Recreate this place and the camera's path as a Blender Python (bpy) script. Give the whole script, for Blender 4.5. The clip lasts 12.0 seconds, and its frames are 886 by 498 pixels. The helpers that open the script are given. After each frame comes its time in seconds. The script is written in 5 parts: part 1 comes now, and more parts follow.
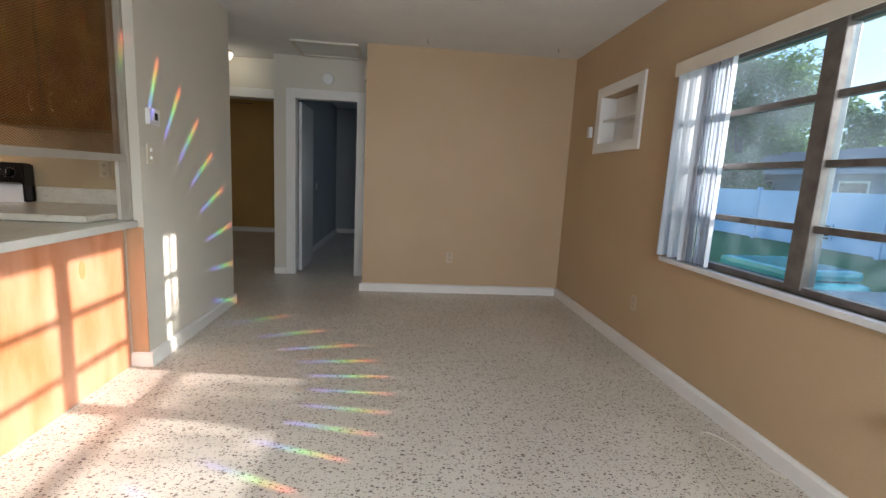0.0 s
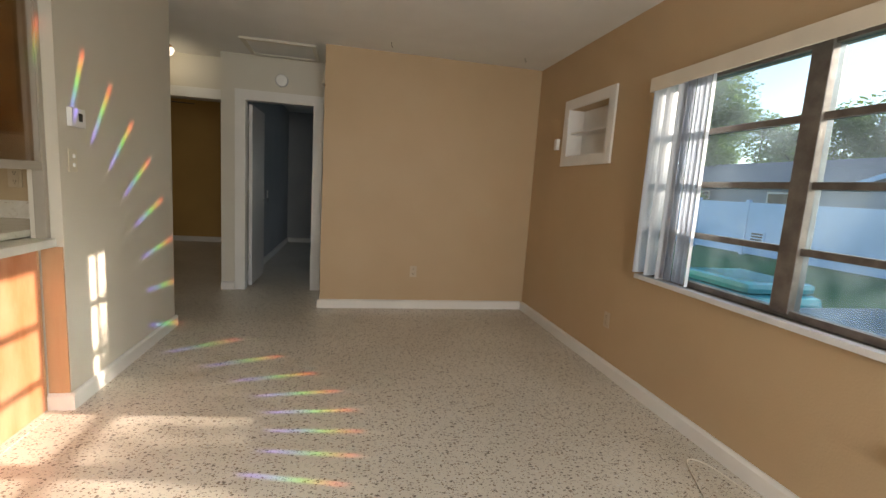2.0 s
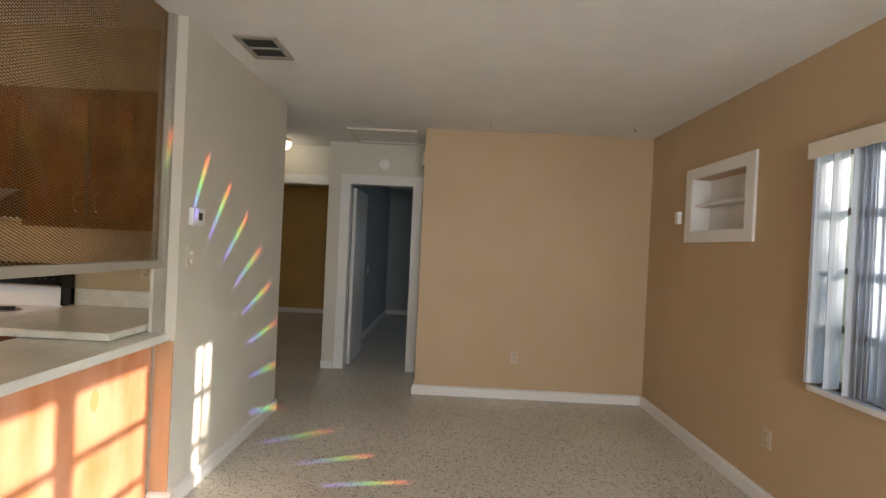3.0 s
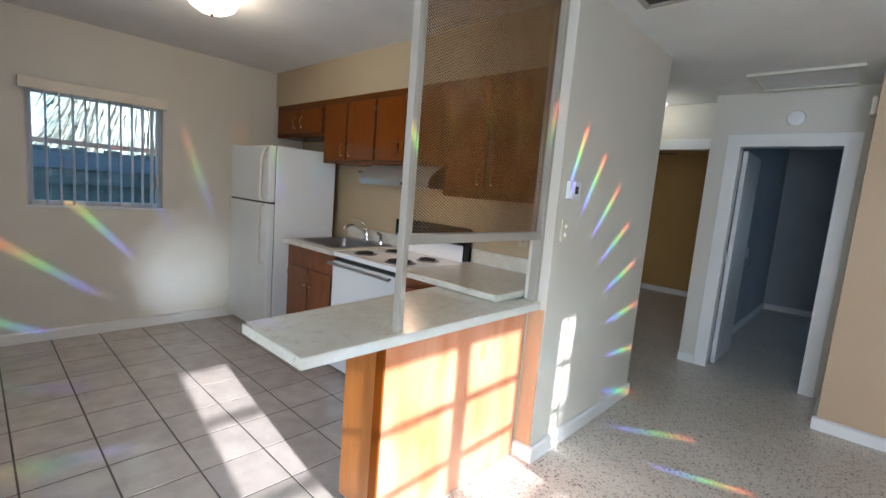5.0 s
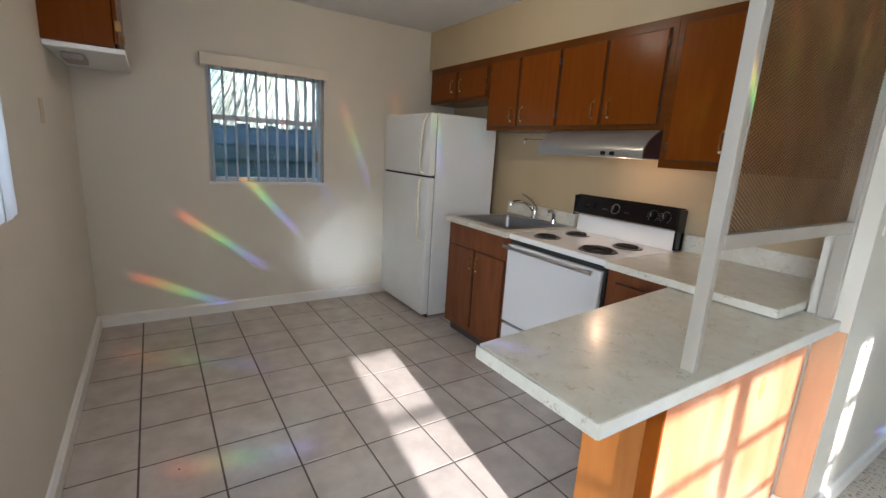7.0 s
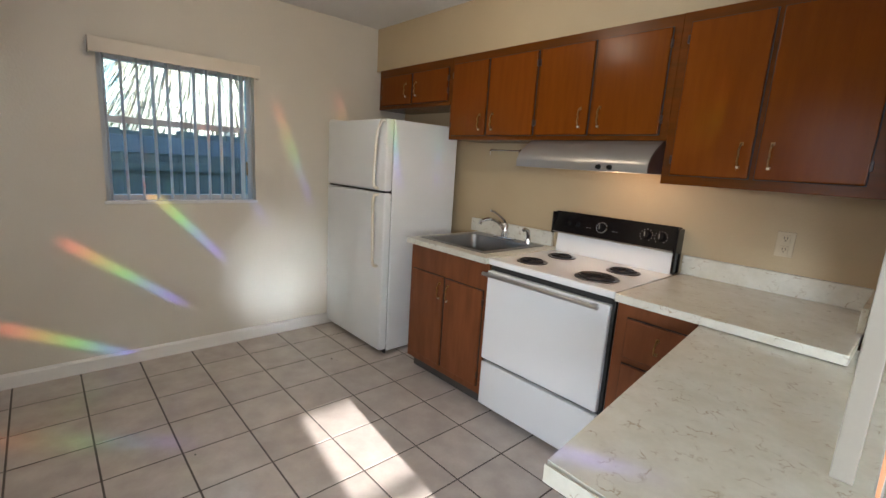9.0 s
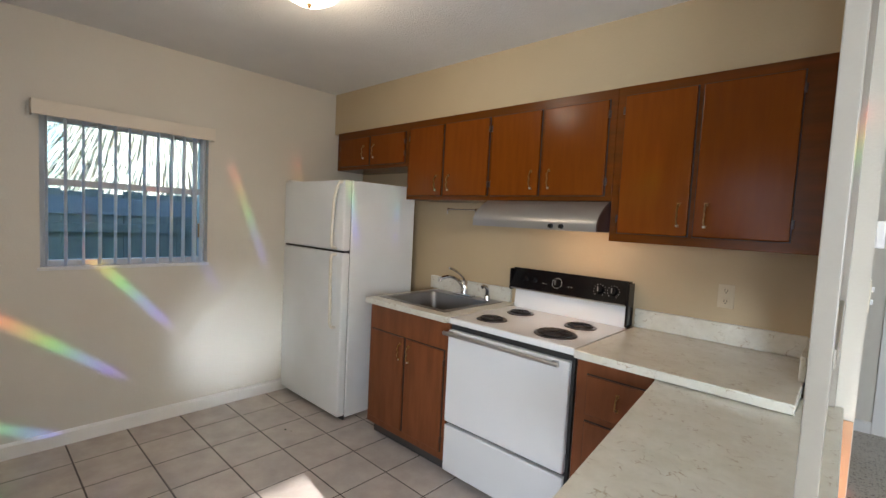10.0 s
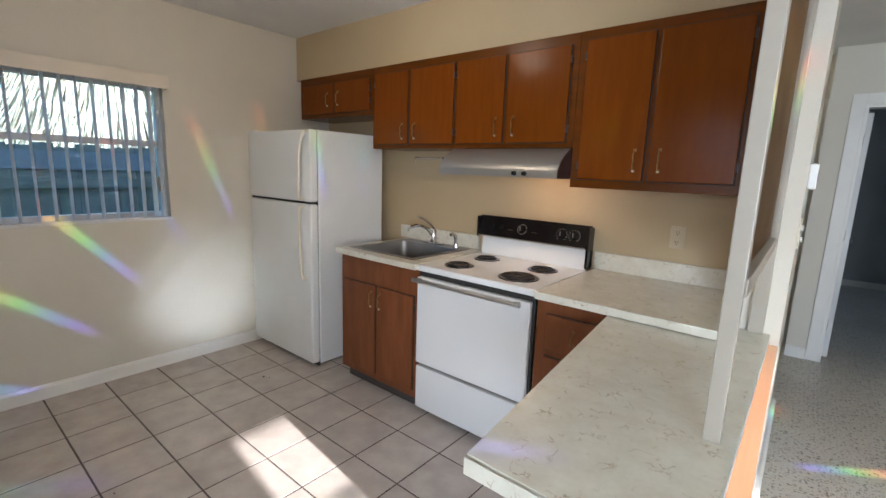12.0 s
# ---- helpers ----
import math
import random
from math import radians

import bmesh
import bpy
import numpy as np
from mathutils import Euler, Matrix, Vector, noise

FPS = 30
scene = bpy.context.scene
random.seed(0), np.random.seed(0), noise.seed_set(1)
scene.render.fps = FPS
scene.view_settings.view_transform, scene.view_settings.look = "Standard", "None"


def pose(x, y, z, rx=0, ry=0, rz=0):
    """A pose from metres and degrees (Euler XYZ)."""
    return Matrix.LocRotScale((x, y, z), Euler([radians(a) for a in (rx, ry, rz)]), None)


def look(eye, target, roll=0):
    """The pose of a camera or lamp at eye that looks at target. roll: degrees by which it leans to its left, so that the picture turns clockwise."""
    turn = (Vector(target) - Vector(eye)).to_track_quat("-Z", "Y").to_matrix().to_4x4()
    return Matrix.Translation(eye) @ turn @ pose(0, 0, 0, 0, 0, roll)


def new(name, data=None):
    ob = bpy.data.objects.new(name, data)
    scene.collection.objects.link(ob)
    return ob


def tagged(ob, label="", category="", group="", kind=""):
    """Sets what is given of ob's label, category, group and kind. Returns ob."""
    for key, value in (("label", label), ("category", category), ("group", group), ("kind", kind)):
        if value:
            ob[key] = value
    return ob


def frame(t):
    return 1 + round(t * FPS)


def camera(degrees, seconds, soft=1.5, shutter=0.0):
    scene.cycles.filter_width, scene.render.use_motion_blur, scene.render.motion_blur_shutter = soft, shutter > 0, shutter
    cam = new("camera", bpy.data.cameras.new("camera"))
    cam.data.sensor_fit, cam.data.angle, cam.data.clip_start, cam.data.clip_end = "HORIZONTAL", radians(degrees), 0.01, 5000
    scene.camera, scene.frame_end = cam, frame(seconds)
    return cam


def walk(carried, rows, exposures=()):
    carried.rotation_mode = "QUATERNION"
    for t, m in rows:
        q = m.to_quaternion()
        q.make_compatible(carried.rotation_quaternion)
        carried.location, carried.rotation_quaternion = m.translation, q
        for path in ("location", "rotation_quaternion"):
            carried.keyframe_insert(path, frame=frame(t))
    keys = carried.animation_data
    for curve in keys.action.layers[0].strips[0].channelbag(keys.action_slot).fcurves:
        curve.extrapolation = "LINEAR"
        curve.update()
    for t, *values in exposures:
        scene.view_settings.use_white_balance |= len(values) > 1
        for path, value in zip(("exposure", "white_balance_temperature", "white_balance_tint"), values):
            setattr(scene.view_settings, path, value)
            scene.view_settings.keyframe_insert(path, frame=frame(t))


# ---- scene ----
cam = camera(89.8, 12.0)
PATH = [
    (0, (0.093, 0.163, 1.236), (0.294, 2.128, 0.924), 3.0),
    (0.5, (0.073, 0.259, 1.266), (0.533, 2.178, 0.939), 3.9),
    (1, (0.079, 0.322, 1.242), (0.745, 2.176, 0.902), 4.7),
    (1.2, (0.086, 0.329, 1.242), (0.780, 2.174, 0.900), 4.9),
    (1.5, (0.068, 0.336, 1.259), (0.704, 2.202, 0.923), 4.6),
    (2, (-0.003, 0.389, 1.279), (0.408, 2.327, 1.004), 3.7),
    (2.5, (-0.021, 0.519, 1.347), (0.136, 2.508, 1.211), 2.8),
    (2.7, (-0.018, 0.577, 1.375), (0.067, 2.575, 1.351), 2.7),
    (4.3, (-0.19, 0.89, 1.478), (-1.024, 2.706, 1.4), 4.4),
    (4.5, (-0.22, 0.886, 1.451), (-1.24, 2.601, 1.31), 4.9),
    (5, (-0.247, 0.841, 1.443), (-1.597, 2.296, 1.191), 4.7),
    (5.5, (-0.288, 0.814, 1.433), (-1.801, 2.086, 1.126), 4.3),
    (6, (-0.412, 0.813, 1.417), (-2.0, 1.972, 1.047), 3.9),
    (6.5, (-0.687, 0.773, 1.421), (-2.306, 1.872, 1.006), 3.7),
    (6.7, (-0.787, 0.767, 1.43), (-2.42, 1.838, 0.999), 3.5),
    (8.3, (-1.398, 0.829, 1.46), (-2.949, 2.006, 1.001), 3.3),
    (8.5, (-1.425, 0.826, 1.459), (-2.946, 2.046, 1.013), 3.4),
    (9, (-1.454, 0.849, 1.452), (-2.903, 2.175, 1.073), 3.6),
    (9.5, (-1.459, 0.862, 1.466), (-2.846, 2.279, 1.204), 3.4),
    (10, (-1.454, 0.85, 1.484), (-2.808, 2.317, 1.354), 2.9),
    (10.5, (-1.448, 0.842, 1.486), (-2.792, 2.319, 1.386), 2.8),
    (11, (-1.452, 0.848, 1.486), (-2.78, 2.333, 1.31), 2.6),
    (11.5, (-1.434, 0.844, 1.486), (-2.723, 2.35, 1.219), 2.3),
    (12, (-1.384, 0.841, 1.486), (-2.63, 2.366, 1.136), 2.0),
]
walk(cam, [(t, look(eye, target, roll)) for t, eye, target, roll in PATH], [
    (0.0, 1.2, 6400, 14), (0.5, 1.12, 7000, 14), (0.9, 1.2, 8300, 12), (1.5, 1.2, 8300, 12), (1.9, 1.15, 7700, 14), (2.5, 1.2, 7400, 16), (4.5, 1.70, 5600, 11), (6.5, 1.68, 5750, 12), (8.5, 1.96, 6100, 12), (12.0, 2.0, 5900, 12)])

# ---- light ----
SUN = Vector((1.0, -0.121, 0.352)).normalized()
world = bpy.data.worlds.new("sky")
scene.world = world
world.use_nodes = True
wn = world.node_tree
wn.nodes.clear()
sky = wn.nodes.new("ShaderNodeTexSky")
sky.sky_type, sky.sun_disc = "NISHITA", False
sky.sun_elevation = math.asin(SUN.z)
sky.sun_rotation = math.atan2(SUN.x, SUN.y)
bg = wn.nodes.new("ShaderNodeBackground")
bg.inputs["Strength"].default_value = 0.15
wout = wn.nodes.new("ShaderNodeOutputWorld")
wn.links.new(sky.outputs[0], bg.inputs[0])
wn.links.new(bg.outputs[0], wout.inputs[0])

sun = new("sun", bpy.data.lights.new("sun", "SUN"))
sun.data.energy, sun.data.angle, sun.data.color = 5.0, radians(0.6), (1.0, 0.94, 0.86)
sun.matrix_world = look(SUN * 40, (0, 0, 0))


def area(name, eye, target, w, h, watts, colour):
    lamp = new(name, bpy.data.lights.new(name, "AREA"))
    lamp.data.shape, lamp.data.size, lamp.data.size_y = "RECTANGLE", w, h
    lamp.data.energy, lamp.data.color = watts, colour
    lamp.matrix_world = look(eye, target)
    return lamp


def bulb(name, at, watts, colour, size=0.05):
    lamp = new(name, bpy.data.lights.new(name, "POINT"))
    lamp.data.energy, lamp.data.color, lamp.data.shadow_soft_size = watts, colour, size
    lamp.location = at
    return lamp


area("sky_light_bedroom", (1.1, 9.62, 1.40), (0.2, 6.0, 0.4), 1.0, 1.0, 1.2, (0.36, 0.62, 1.0))
# added warm fill for the dim back room, in an unseen opening
area("back_room_fill", (-4.88, 7.6, 1.45), (-2.0, 7.8, 1.0), 1.0, 1.0, 1.6, (1.0, 0.85, 0.6))
# added fill lamp behind the camera, in a south window that is unseen
area("south_fill", (0.6, -1.62, 1.45), (0.35, 1.2, 0.2), 1.6, 1.1, 44, (0.82, 0.91, 1.0))
area("sky_light_dining", (-2.28, 0.29, 1.60), (-3.9, 2.6, 0.9), 0.95, 0.8, 5.5, (0.92, 0.96, 1.0))
bulb("dome_bulb", (-3.30, 1.90, 2.39), 2.2, (1.0, 0.80, 0.58))
bulb("hall_bulb", (-1.93, 5.62, 2.40), 0.55, (1.0, 0.93, 0.70))
bulb("hood_bulb", (-2.60, 3.08, 1.43), 0.75, (1.0, 0.60, 0.34), 0.02)


def rainbow_spot(at, watts, inner, outer, spokes):
    """Added spot lamp painting a ring of short rainbow spokes round the sun's beam."""
    lamp = new("rainbow_spot", bpy.data.lights.new("rainbow_spot", "SPOT"))
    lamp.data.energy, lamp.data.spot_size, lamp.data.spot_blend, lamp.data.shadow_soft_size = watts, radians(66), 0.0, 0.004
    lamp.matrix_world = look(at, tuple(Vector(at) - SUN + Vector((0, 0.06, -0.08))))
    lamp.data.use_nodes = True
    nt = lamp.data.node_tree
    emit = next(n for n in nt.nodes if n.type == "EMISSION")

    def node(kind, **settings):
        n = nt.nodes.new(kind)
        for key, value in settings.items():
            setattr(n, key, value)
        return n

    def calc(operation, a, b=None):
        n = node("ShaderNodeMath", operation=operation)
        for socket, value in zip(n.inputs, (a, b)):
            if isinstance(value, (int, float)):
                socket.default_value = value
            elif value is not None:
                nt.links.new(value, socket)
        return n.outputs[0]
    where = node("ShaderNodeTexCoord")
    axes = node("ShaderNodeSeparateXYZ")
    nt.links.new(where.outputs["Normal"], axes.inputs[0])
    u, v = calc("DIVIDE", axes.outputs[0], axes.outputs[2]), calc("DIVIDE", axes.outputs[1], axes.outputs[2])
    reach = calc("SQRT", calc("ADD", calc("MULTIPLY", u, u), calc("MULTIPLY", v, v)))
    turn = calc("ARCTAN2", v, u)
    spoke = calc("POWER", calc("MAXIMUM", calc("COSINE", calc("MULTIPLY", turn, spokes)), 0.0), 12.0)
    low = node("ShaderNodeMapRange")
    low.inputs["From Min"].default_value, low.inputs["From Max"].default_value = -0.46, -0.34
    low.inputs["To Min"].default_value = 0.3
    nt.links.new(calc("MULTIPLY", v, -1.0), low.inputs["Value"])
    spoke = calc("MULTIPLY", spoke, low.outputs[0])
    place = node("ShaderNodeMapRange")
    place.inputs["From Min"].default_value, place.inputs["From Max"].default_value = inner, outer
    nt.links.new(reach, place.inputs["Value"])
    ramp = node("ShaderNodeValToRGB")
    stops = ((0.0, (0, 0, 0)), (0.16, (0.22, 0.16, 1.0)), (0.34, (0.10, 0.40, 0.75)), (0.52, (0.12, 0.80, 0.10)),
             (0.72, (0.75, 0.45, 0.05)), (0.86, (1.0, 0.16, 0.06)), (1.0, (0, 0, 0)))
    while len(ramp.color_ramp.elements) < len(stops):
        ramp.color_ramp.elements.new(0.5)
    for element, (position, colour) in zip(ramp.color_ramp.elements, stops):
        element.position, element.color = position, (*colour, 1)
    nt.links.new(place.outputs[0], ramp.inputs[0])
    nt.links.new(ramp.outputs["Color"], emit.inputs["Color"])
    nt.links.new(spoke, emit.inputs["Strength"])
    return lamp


# added lamp, hung at the mullion's top to stand in for dispersed sun
rainbow_spot((1.845, 2.03, 1.93), 380, 0.30, 0.45, 32)

# added spot lamp standing in for the sun's reflection off the glossy tiles
glint_lamp = new("tile_glint_lamp", bpy.data.lights.new("tile_glint_lamp", "SPOT"))
glint_lamp.data.energy, glint_lamp.data.color = 11, (0.90, 0.97, 1.0)
glint_lamp.data.spot_size, glint_lamp.data.spot_blend, glint_lamp.data.shadow_soft_size = radians(47), 1.0, 0.03
glint_lamp.matrix_world = look((-3.60, 2.11, 0.035), (-4.90, 2.27, 0.47))


# ---- materials ----
def material(name, colour, rough=0.5, metal=0.0, colour2=None, scale=8.0, detail=4.0, bump=0.0, bump_scale=60.0,
             fine=0.0, fine_scale=150.0, stretch=(1, 1, 1), vary=0.0, rough_vary=0.05, coat=0.0, spec=0.5):
    m = bpy.data.materials.new(name)
    m.use_nodes = True
    nt = m.node_tree
    b = nt.nodes["Principled BSDF"]
    b.inputs["Metallic"].default_value = metal
    b.inputs["Coat Weight"].default_value = coat
    b.inputs["Coat Roughness"].default_value = 0.15
    b.inputs["Specular IOR Level"].default_value = spec
    geo = nt.nodes.new("ShaderNodeNewGeometry")
    mp = nt.nodes.new("ShaderNodeMapping")
    mp.inputs["Scale"].default_value = stretch
    mp.inputs["Location"].default_value = (0.13, 0.37, 0.71)
    nt.links.new(geo.outputs["Position"], mp.inputs["Vector"])

    def tex(sc, det):
        n = nt.nodes.new("ShaderNodeTexNoise")
        n.inputs["Scale"].default_value, n.inputs["Detail"].default_value = sc, det
        nt.links.new(mp.outputs[0], n.inputs["Vector"])
        return n
    broad, small = tex(scale, detail), tex(fine_scale, 2.0)
    ramp = nt.nodes.new("ShaderNodeMapRange")
    ramp.inputs["From Min"].default_value, ramp.inputs["From Max"].default_value = 0.32, 0.68
    nt.links.new(broad.outputs["Fac"], ramp.inputs["Value"])
    mix = nt.nodes.new("ShaderNodeMix")
    mix.data_type = "RGBA"
    c2 = colour2 or tuple(c * 0.9 for c in colour)
    mix.inputs["A"].default_value, mix.inputs["B"].default_value = (*colour, 1), (*c2, 1)
    nt.links.new(ramp.outputs[0], mix.inputs["Factor"])
    last = mix.outputs["Result"]
    hsv = nt.nodes.new("ShaderNodeHueSaturation")
    val = nt.nodes.new("ShaderNodeMath")
    val.operation = "MULTIPLY_ADD"
    val.inputs[1].default_value, val.inputs[2].default_value = fine, 1.0 - fine / 2
    nt.links.new(small.outputs["Fac"], val.inputs[0])
    if vary:
        info = nt.nodes.new("ShaderNodeObjectInfo")
        v2 = nt.nodes.new("ShaderNodeMath")
        v2.operation = "MULTIPLY_ADD"
        v2.inputs[1].default_value = vary
        nt.links.new(info.outputs["Random"], v2.inputs[0])
        nt.links.new(val.outputs[0], v2.inputs[2])
        val = v2
    nt.links.new(val.outputs[0], hsv.inputs["Value"])
    nt.links.new(last, hsv.inputs["Color"])
    nt.links.new(hsv.outputs[0], b.inputs["Base Color"])
    rr = nt.nodes.new("ShaderNodeMapRange")
    rr.inputs["To Min"].default_value, rr.inputs["To Max"].default_value = max(rough - rough_vary, 0.02), min(rough + rough_vary, 1)
    nt.links.new(broad.outputs["Fac"], rr.inputs["Value"])
    nt.links.new(rr.outputs[0], b.inputs["Roughness"])
    if bump:
        bt = tex(bump_scale, 3.0)
        bp = nt.nodes.new("ShaderNodeBump")
        bp.inputs["Strength"].default_value, bp.inputs["Distance"].default_value = bump, 0.004
        nt.links.new(bt.outputs["Fac"], bp.inputs["Height"])
        nt.links.new(bp.outputs[0], b.inputs["Normal"])
    return m


M_WALL = material("wall_paint", (0.625, 0.585, 0.50), 0.5, colour2=(0.595, 0.555, 0.47), scale=1.6, bump=0.22, bump_scale=90, fine=0.04)
M_TAN = material("tan_wall_paint", (0.49, 0.352, 0.212), 0.55, colour2=(0.465, 0.33, 0.194), scale=1.6, bump=0.22, bump_scale=90, fine=0.04)
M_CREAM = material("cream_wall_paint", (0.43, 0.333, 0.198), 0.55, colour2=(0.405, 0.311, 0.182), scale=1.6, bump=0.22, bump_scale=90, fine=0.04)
M_CEIL = material("ceiling_texture", (0.74, 0.73, 0.70), 0.9, colour2=(0.69, 0.68, 0.65), scale=2.5, bump=0.9, bump_scale=110, fine=0.08, fine_scale=240)
M_TRIM = material("white_trim_paint", (0.76, 0.745, 0.71), 0.35, colour2=(0.71, 0.69, 0.65), scale=3, bump=0.05, fine=0.03)
# white trim darkened in colour: puts back the shade the lamps wash out
M_POST_DIM = material("dimmed_post_paint", (0.36, 0.325, 0.27), 0.4, colour2=(0.32, 0.285, 0.235), scale=3, bump=0.08, fine=0.05)
M_DOOR = material("grey_white_door_paint", (0.60, 0.60, 0.60), 0.4, scale=2, bump=0.05)
M_WOOD = material("varnished_cabinet_wood", (0.150, 0.039, 0.0035), 0.20, spec=0.09, colour2=(0.128, 0.031, 0.0028), scale=5, detail=6,
                  stretch=(6, 6, 0.7), bump=0.05, bump_scale=30, fine=0.08, fine_scale=60, vary=0.10)
M_WORN = material("worn_red_brown_varnish", (0.175, 0.058, 0.020), 0.40, spec=0.3, colour2=(0.120, 0.036, 0.011), scale=4, detail=6,
                  stretch=(5, 5, 0.8), bump=0.05, bump_scale=30, fine=0.16, fine_scale=45, vary=0.10)
M_WOODH = material("varnished_frame_wood", (0.120, 0.031, 0.003), 0.25, spec=0.15, colour2=(0.085, 0.026, 0.003), scale=5, detail=6,
                   stretch=(0.7, 6, 6), bump=0.05, bump_scale=30, fine=0.08, fine_scale=60)
# paler noise patches: scuffs, plus whitish sun haze put into the colour
M_PANEL = material("orange_plywood_panel", (0.54, 0.255, 0.155), 0.30, colour2=(0.41, 0.140, 0.050), scale=3.2, detail=6,
                   stretch=(1, 2.5, 0.8), bump=0.06, bump_scale=30, fine=0.12, fine_scale=50, coat=0.2)
M_PANEL2 = material("orange_end_veneer", (0.42, 0.155, 0.03), 0.35, colour2=(0.34, 0.115, 0.02), scale=4, detail=5,
                    stretch=(5, 5, 0.6), bump=0.06, bump_scale=30, fine=0.12, fine_scale=50, coat=0.25)
M_SCUFF = material("rubbed_brown_varnish", (0.36, 0.20, 0.075), 0.5, scale=30, fine=0.3)
# orange light bounced off the bar panel, put into a base colour
M_ORANGE_BOUNCE = material("orange_bounce_trim", (0.50, 0.31, 0.18), 0.5, colour2=(0.45, 0.27, 0.145), scale=4, stretch=(5, 5, 0.6), fine=0.08)
M_ENAMEL = material("white_enamel", (0.68, 0.675, 0.66), 0.2, colour2=(0.70, 0.695, 0.68), scale=2, fine=0.02, coat=0.3)
M_FRIDGE = material("pebbled_white_enamel", (0.76, 0.77, 0.755), 0.34, colour2=(0.70, 0.71, 0.69), scale=2.2, bump=0.12, bump_scale=350, fine=0.03)
M_YELLOWED = material("yellowed_plastic", (0.74, 0.70, 0.58), 0.35, scale=6)
M_BLACK = material("black_glass_trim", (0.006, 0.006, 0.0065), 0.14, spec=0.35, scale=5, coat=0.15)
M_COIL = material("burner_coil_iron", (0.022, 0.020, 0.020), 0.5, metal=0.4, scale=30, fine=0.3)
M_PAN = material("scorched_drip_pan", (0.10, 0.085, 0.08), 0.3, metal=0.8, scale=30, fine=0.3)
M_STEEL = material("brushed_stainless_steel", (0.50, 0.50, 0.50), 0.36, metal=1.0, scale=4, stretch=(1, 1, 30), fine=0.08, rough_vary=0.08)
M_SINK = material("dull_stainless_sink", (0.25, 0.24, 0.23), 0.36, metal=0.9, scale=5, fine=0.05)
M_HOOD = material("satin_grey_enamel", (0.36, 0.35, 0.325), 0.33, metal=0.7, scale=2, fine=0.02)
M_CHEEK = material("dark_brown_side_paint", (0.035, 0.014, 0.008), 0.35, scale=6, fine=0.1)
M_CHROME = material("chrome", (0.68, 0.68, 0.69), 0.10, metal=1.0, scale=8)
M_BRASS = material("aged_brass", (0.36, 0.22, 0.085), 0.30, metal=1.0, colour2=(0.25, 0.145, 0.05), scale=60)
M_MESH = material("bronze_expanded_metal", (0.32, 0.195, 0.080), 0.34, metal=0.85, colour2=(0.23, 0.135, 0.058), scale=6, fine=0.15)
M_ALU = material("weathered_bronze_aluminium", (0.115, 0.098, 0.085), 0.42, metal=0.4, colour2=(0.20, 0.175, 0.155), scale=14, fine=0.25)
M_ALU2 = material("white_aluminium", (0.58, 0.60, 0.62), 0.4, metal=0.2, scale=10, fine=0.1)
M_VALANCE = material("tan_vinyl_valance", (0.70, 0.63, 0.52), 0.45, scale=4, fine=0.04)
M_IVORY = material("ivory_plastic", (0.66, 0.60, 0.47), 0.35, scale=10)
M_TANPL = material("tan_painted_plate", (0.52, 0.42, 0.30), 0.45, scale=10)
M_VENT = material("dusty_vent_paint", (0.36, 0.33, 0.29), 0.5, scale=10)
M_TANPL2 = material("cream_plate", (0.50, 0.41, 0.27), 0.4, scale=10)
M_WHITEPL = material("white_plastic", (0.80, 0.80, 0.78), 0.35, scale=10)
M_DARK = material("dark_gap", (0.02, 0.018, 0.016), 0.7, scale=10)
M_RUBBER = material("dark_toe_kick", (0.05, 0.045, 0.042), 0.6, scale=10, fine=0.2)
M_CABLE = material("white_cable", (0.76, 0.70, 0.60), 0.45, scale=20)
M_CONCRETE = material("worn_sill_stone", (0.70, 0.69, 0.68), 0.4, scale=12, fine=0.1, bump=0.1)
M_GRASS = material("lawn", (0.060, 0.20, 0.045), 0.9, colour2=(0.040, 0.13, 0.028), scale=1.2, bump=1.0, bump_scale=40, fine=0.5, fine_scale=25)
M_LEAF = material("tree_leaves", (0.055, 0.10, 0.035), 0.6, colour2=(0.10, 0.17, 0.035), scale=0.7, fine=0.5, fine_scale=3)
lt = M_LEAF.node_tree
tr = lt.nodes.new("ShaderNodeBsdfTranslucent")
tr.inputs["Color"].default_value = (0.22, 0.34, 0.07, 1)
mx = lt.nodes.new("ShaderNodeMixShader")
mx.inputs[0].default_value = 0.45
lt.links.new(lt.nodes["Principled BSDF"].outputs[0], mx.inputs[1])
lt.links.new(tr.outputs[0], mx.inputs[2])
lt.links.new(mx.outputs[0], lt.nodes["Material Output"].inputs["Surface"])
M_BARK = material("bark", (0.13, 0.10, 0.075), 0.9, scale=5, stretch=(3, 3, 0.6), bump=0.8, bump_scale=20, fine=0.3)
M_THATCH = material("dead_palm_frond", (0.72, 0.64, 0.50), 0.8, colour2=(0.50, 0.39, 0.26), scale=3, fine=0.4, fine_scale=12)
# white fence with the blue of its sky-lit shade put into the colour
M_FENCE_SHADED = material("shade_blue_vinyl", (0.38, 0.56, 0.78), 0.45, scale=1.5, fine=0.04)
M_FENCED = material("weathered_board_fence", (0.15, 0.155, 0.13), 0.85, colour2=(0.085, 0.092, 0.08), scale=3, stretch=(4, 4, 0.6), bump=0.4, fine=0.3)
M_SHINGLE = material("grey_shingles", (0.12, 0.13, 0.15), 0.85, colour2=(0.17, 0.18, 0.20), scale=4, bump=0.6, bump_scale=20, fine=0.3)
M_STUCCO = material("pale_stucco", (0.20, 0.25, 0.31), 0.85, scale=2, bump=0.5, fine=0.08)
M_TURQ = material("turquoise_plastic", (0.04, 0.34, 0.40), 0.16, colour2=(0.04, 0.34, 0.40), scale=3)
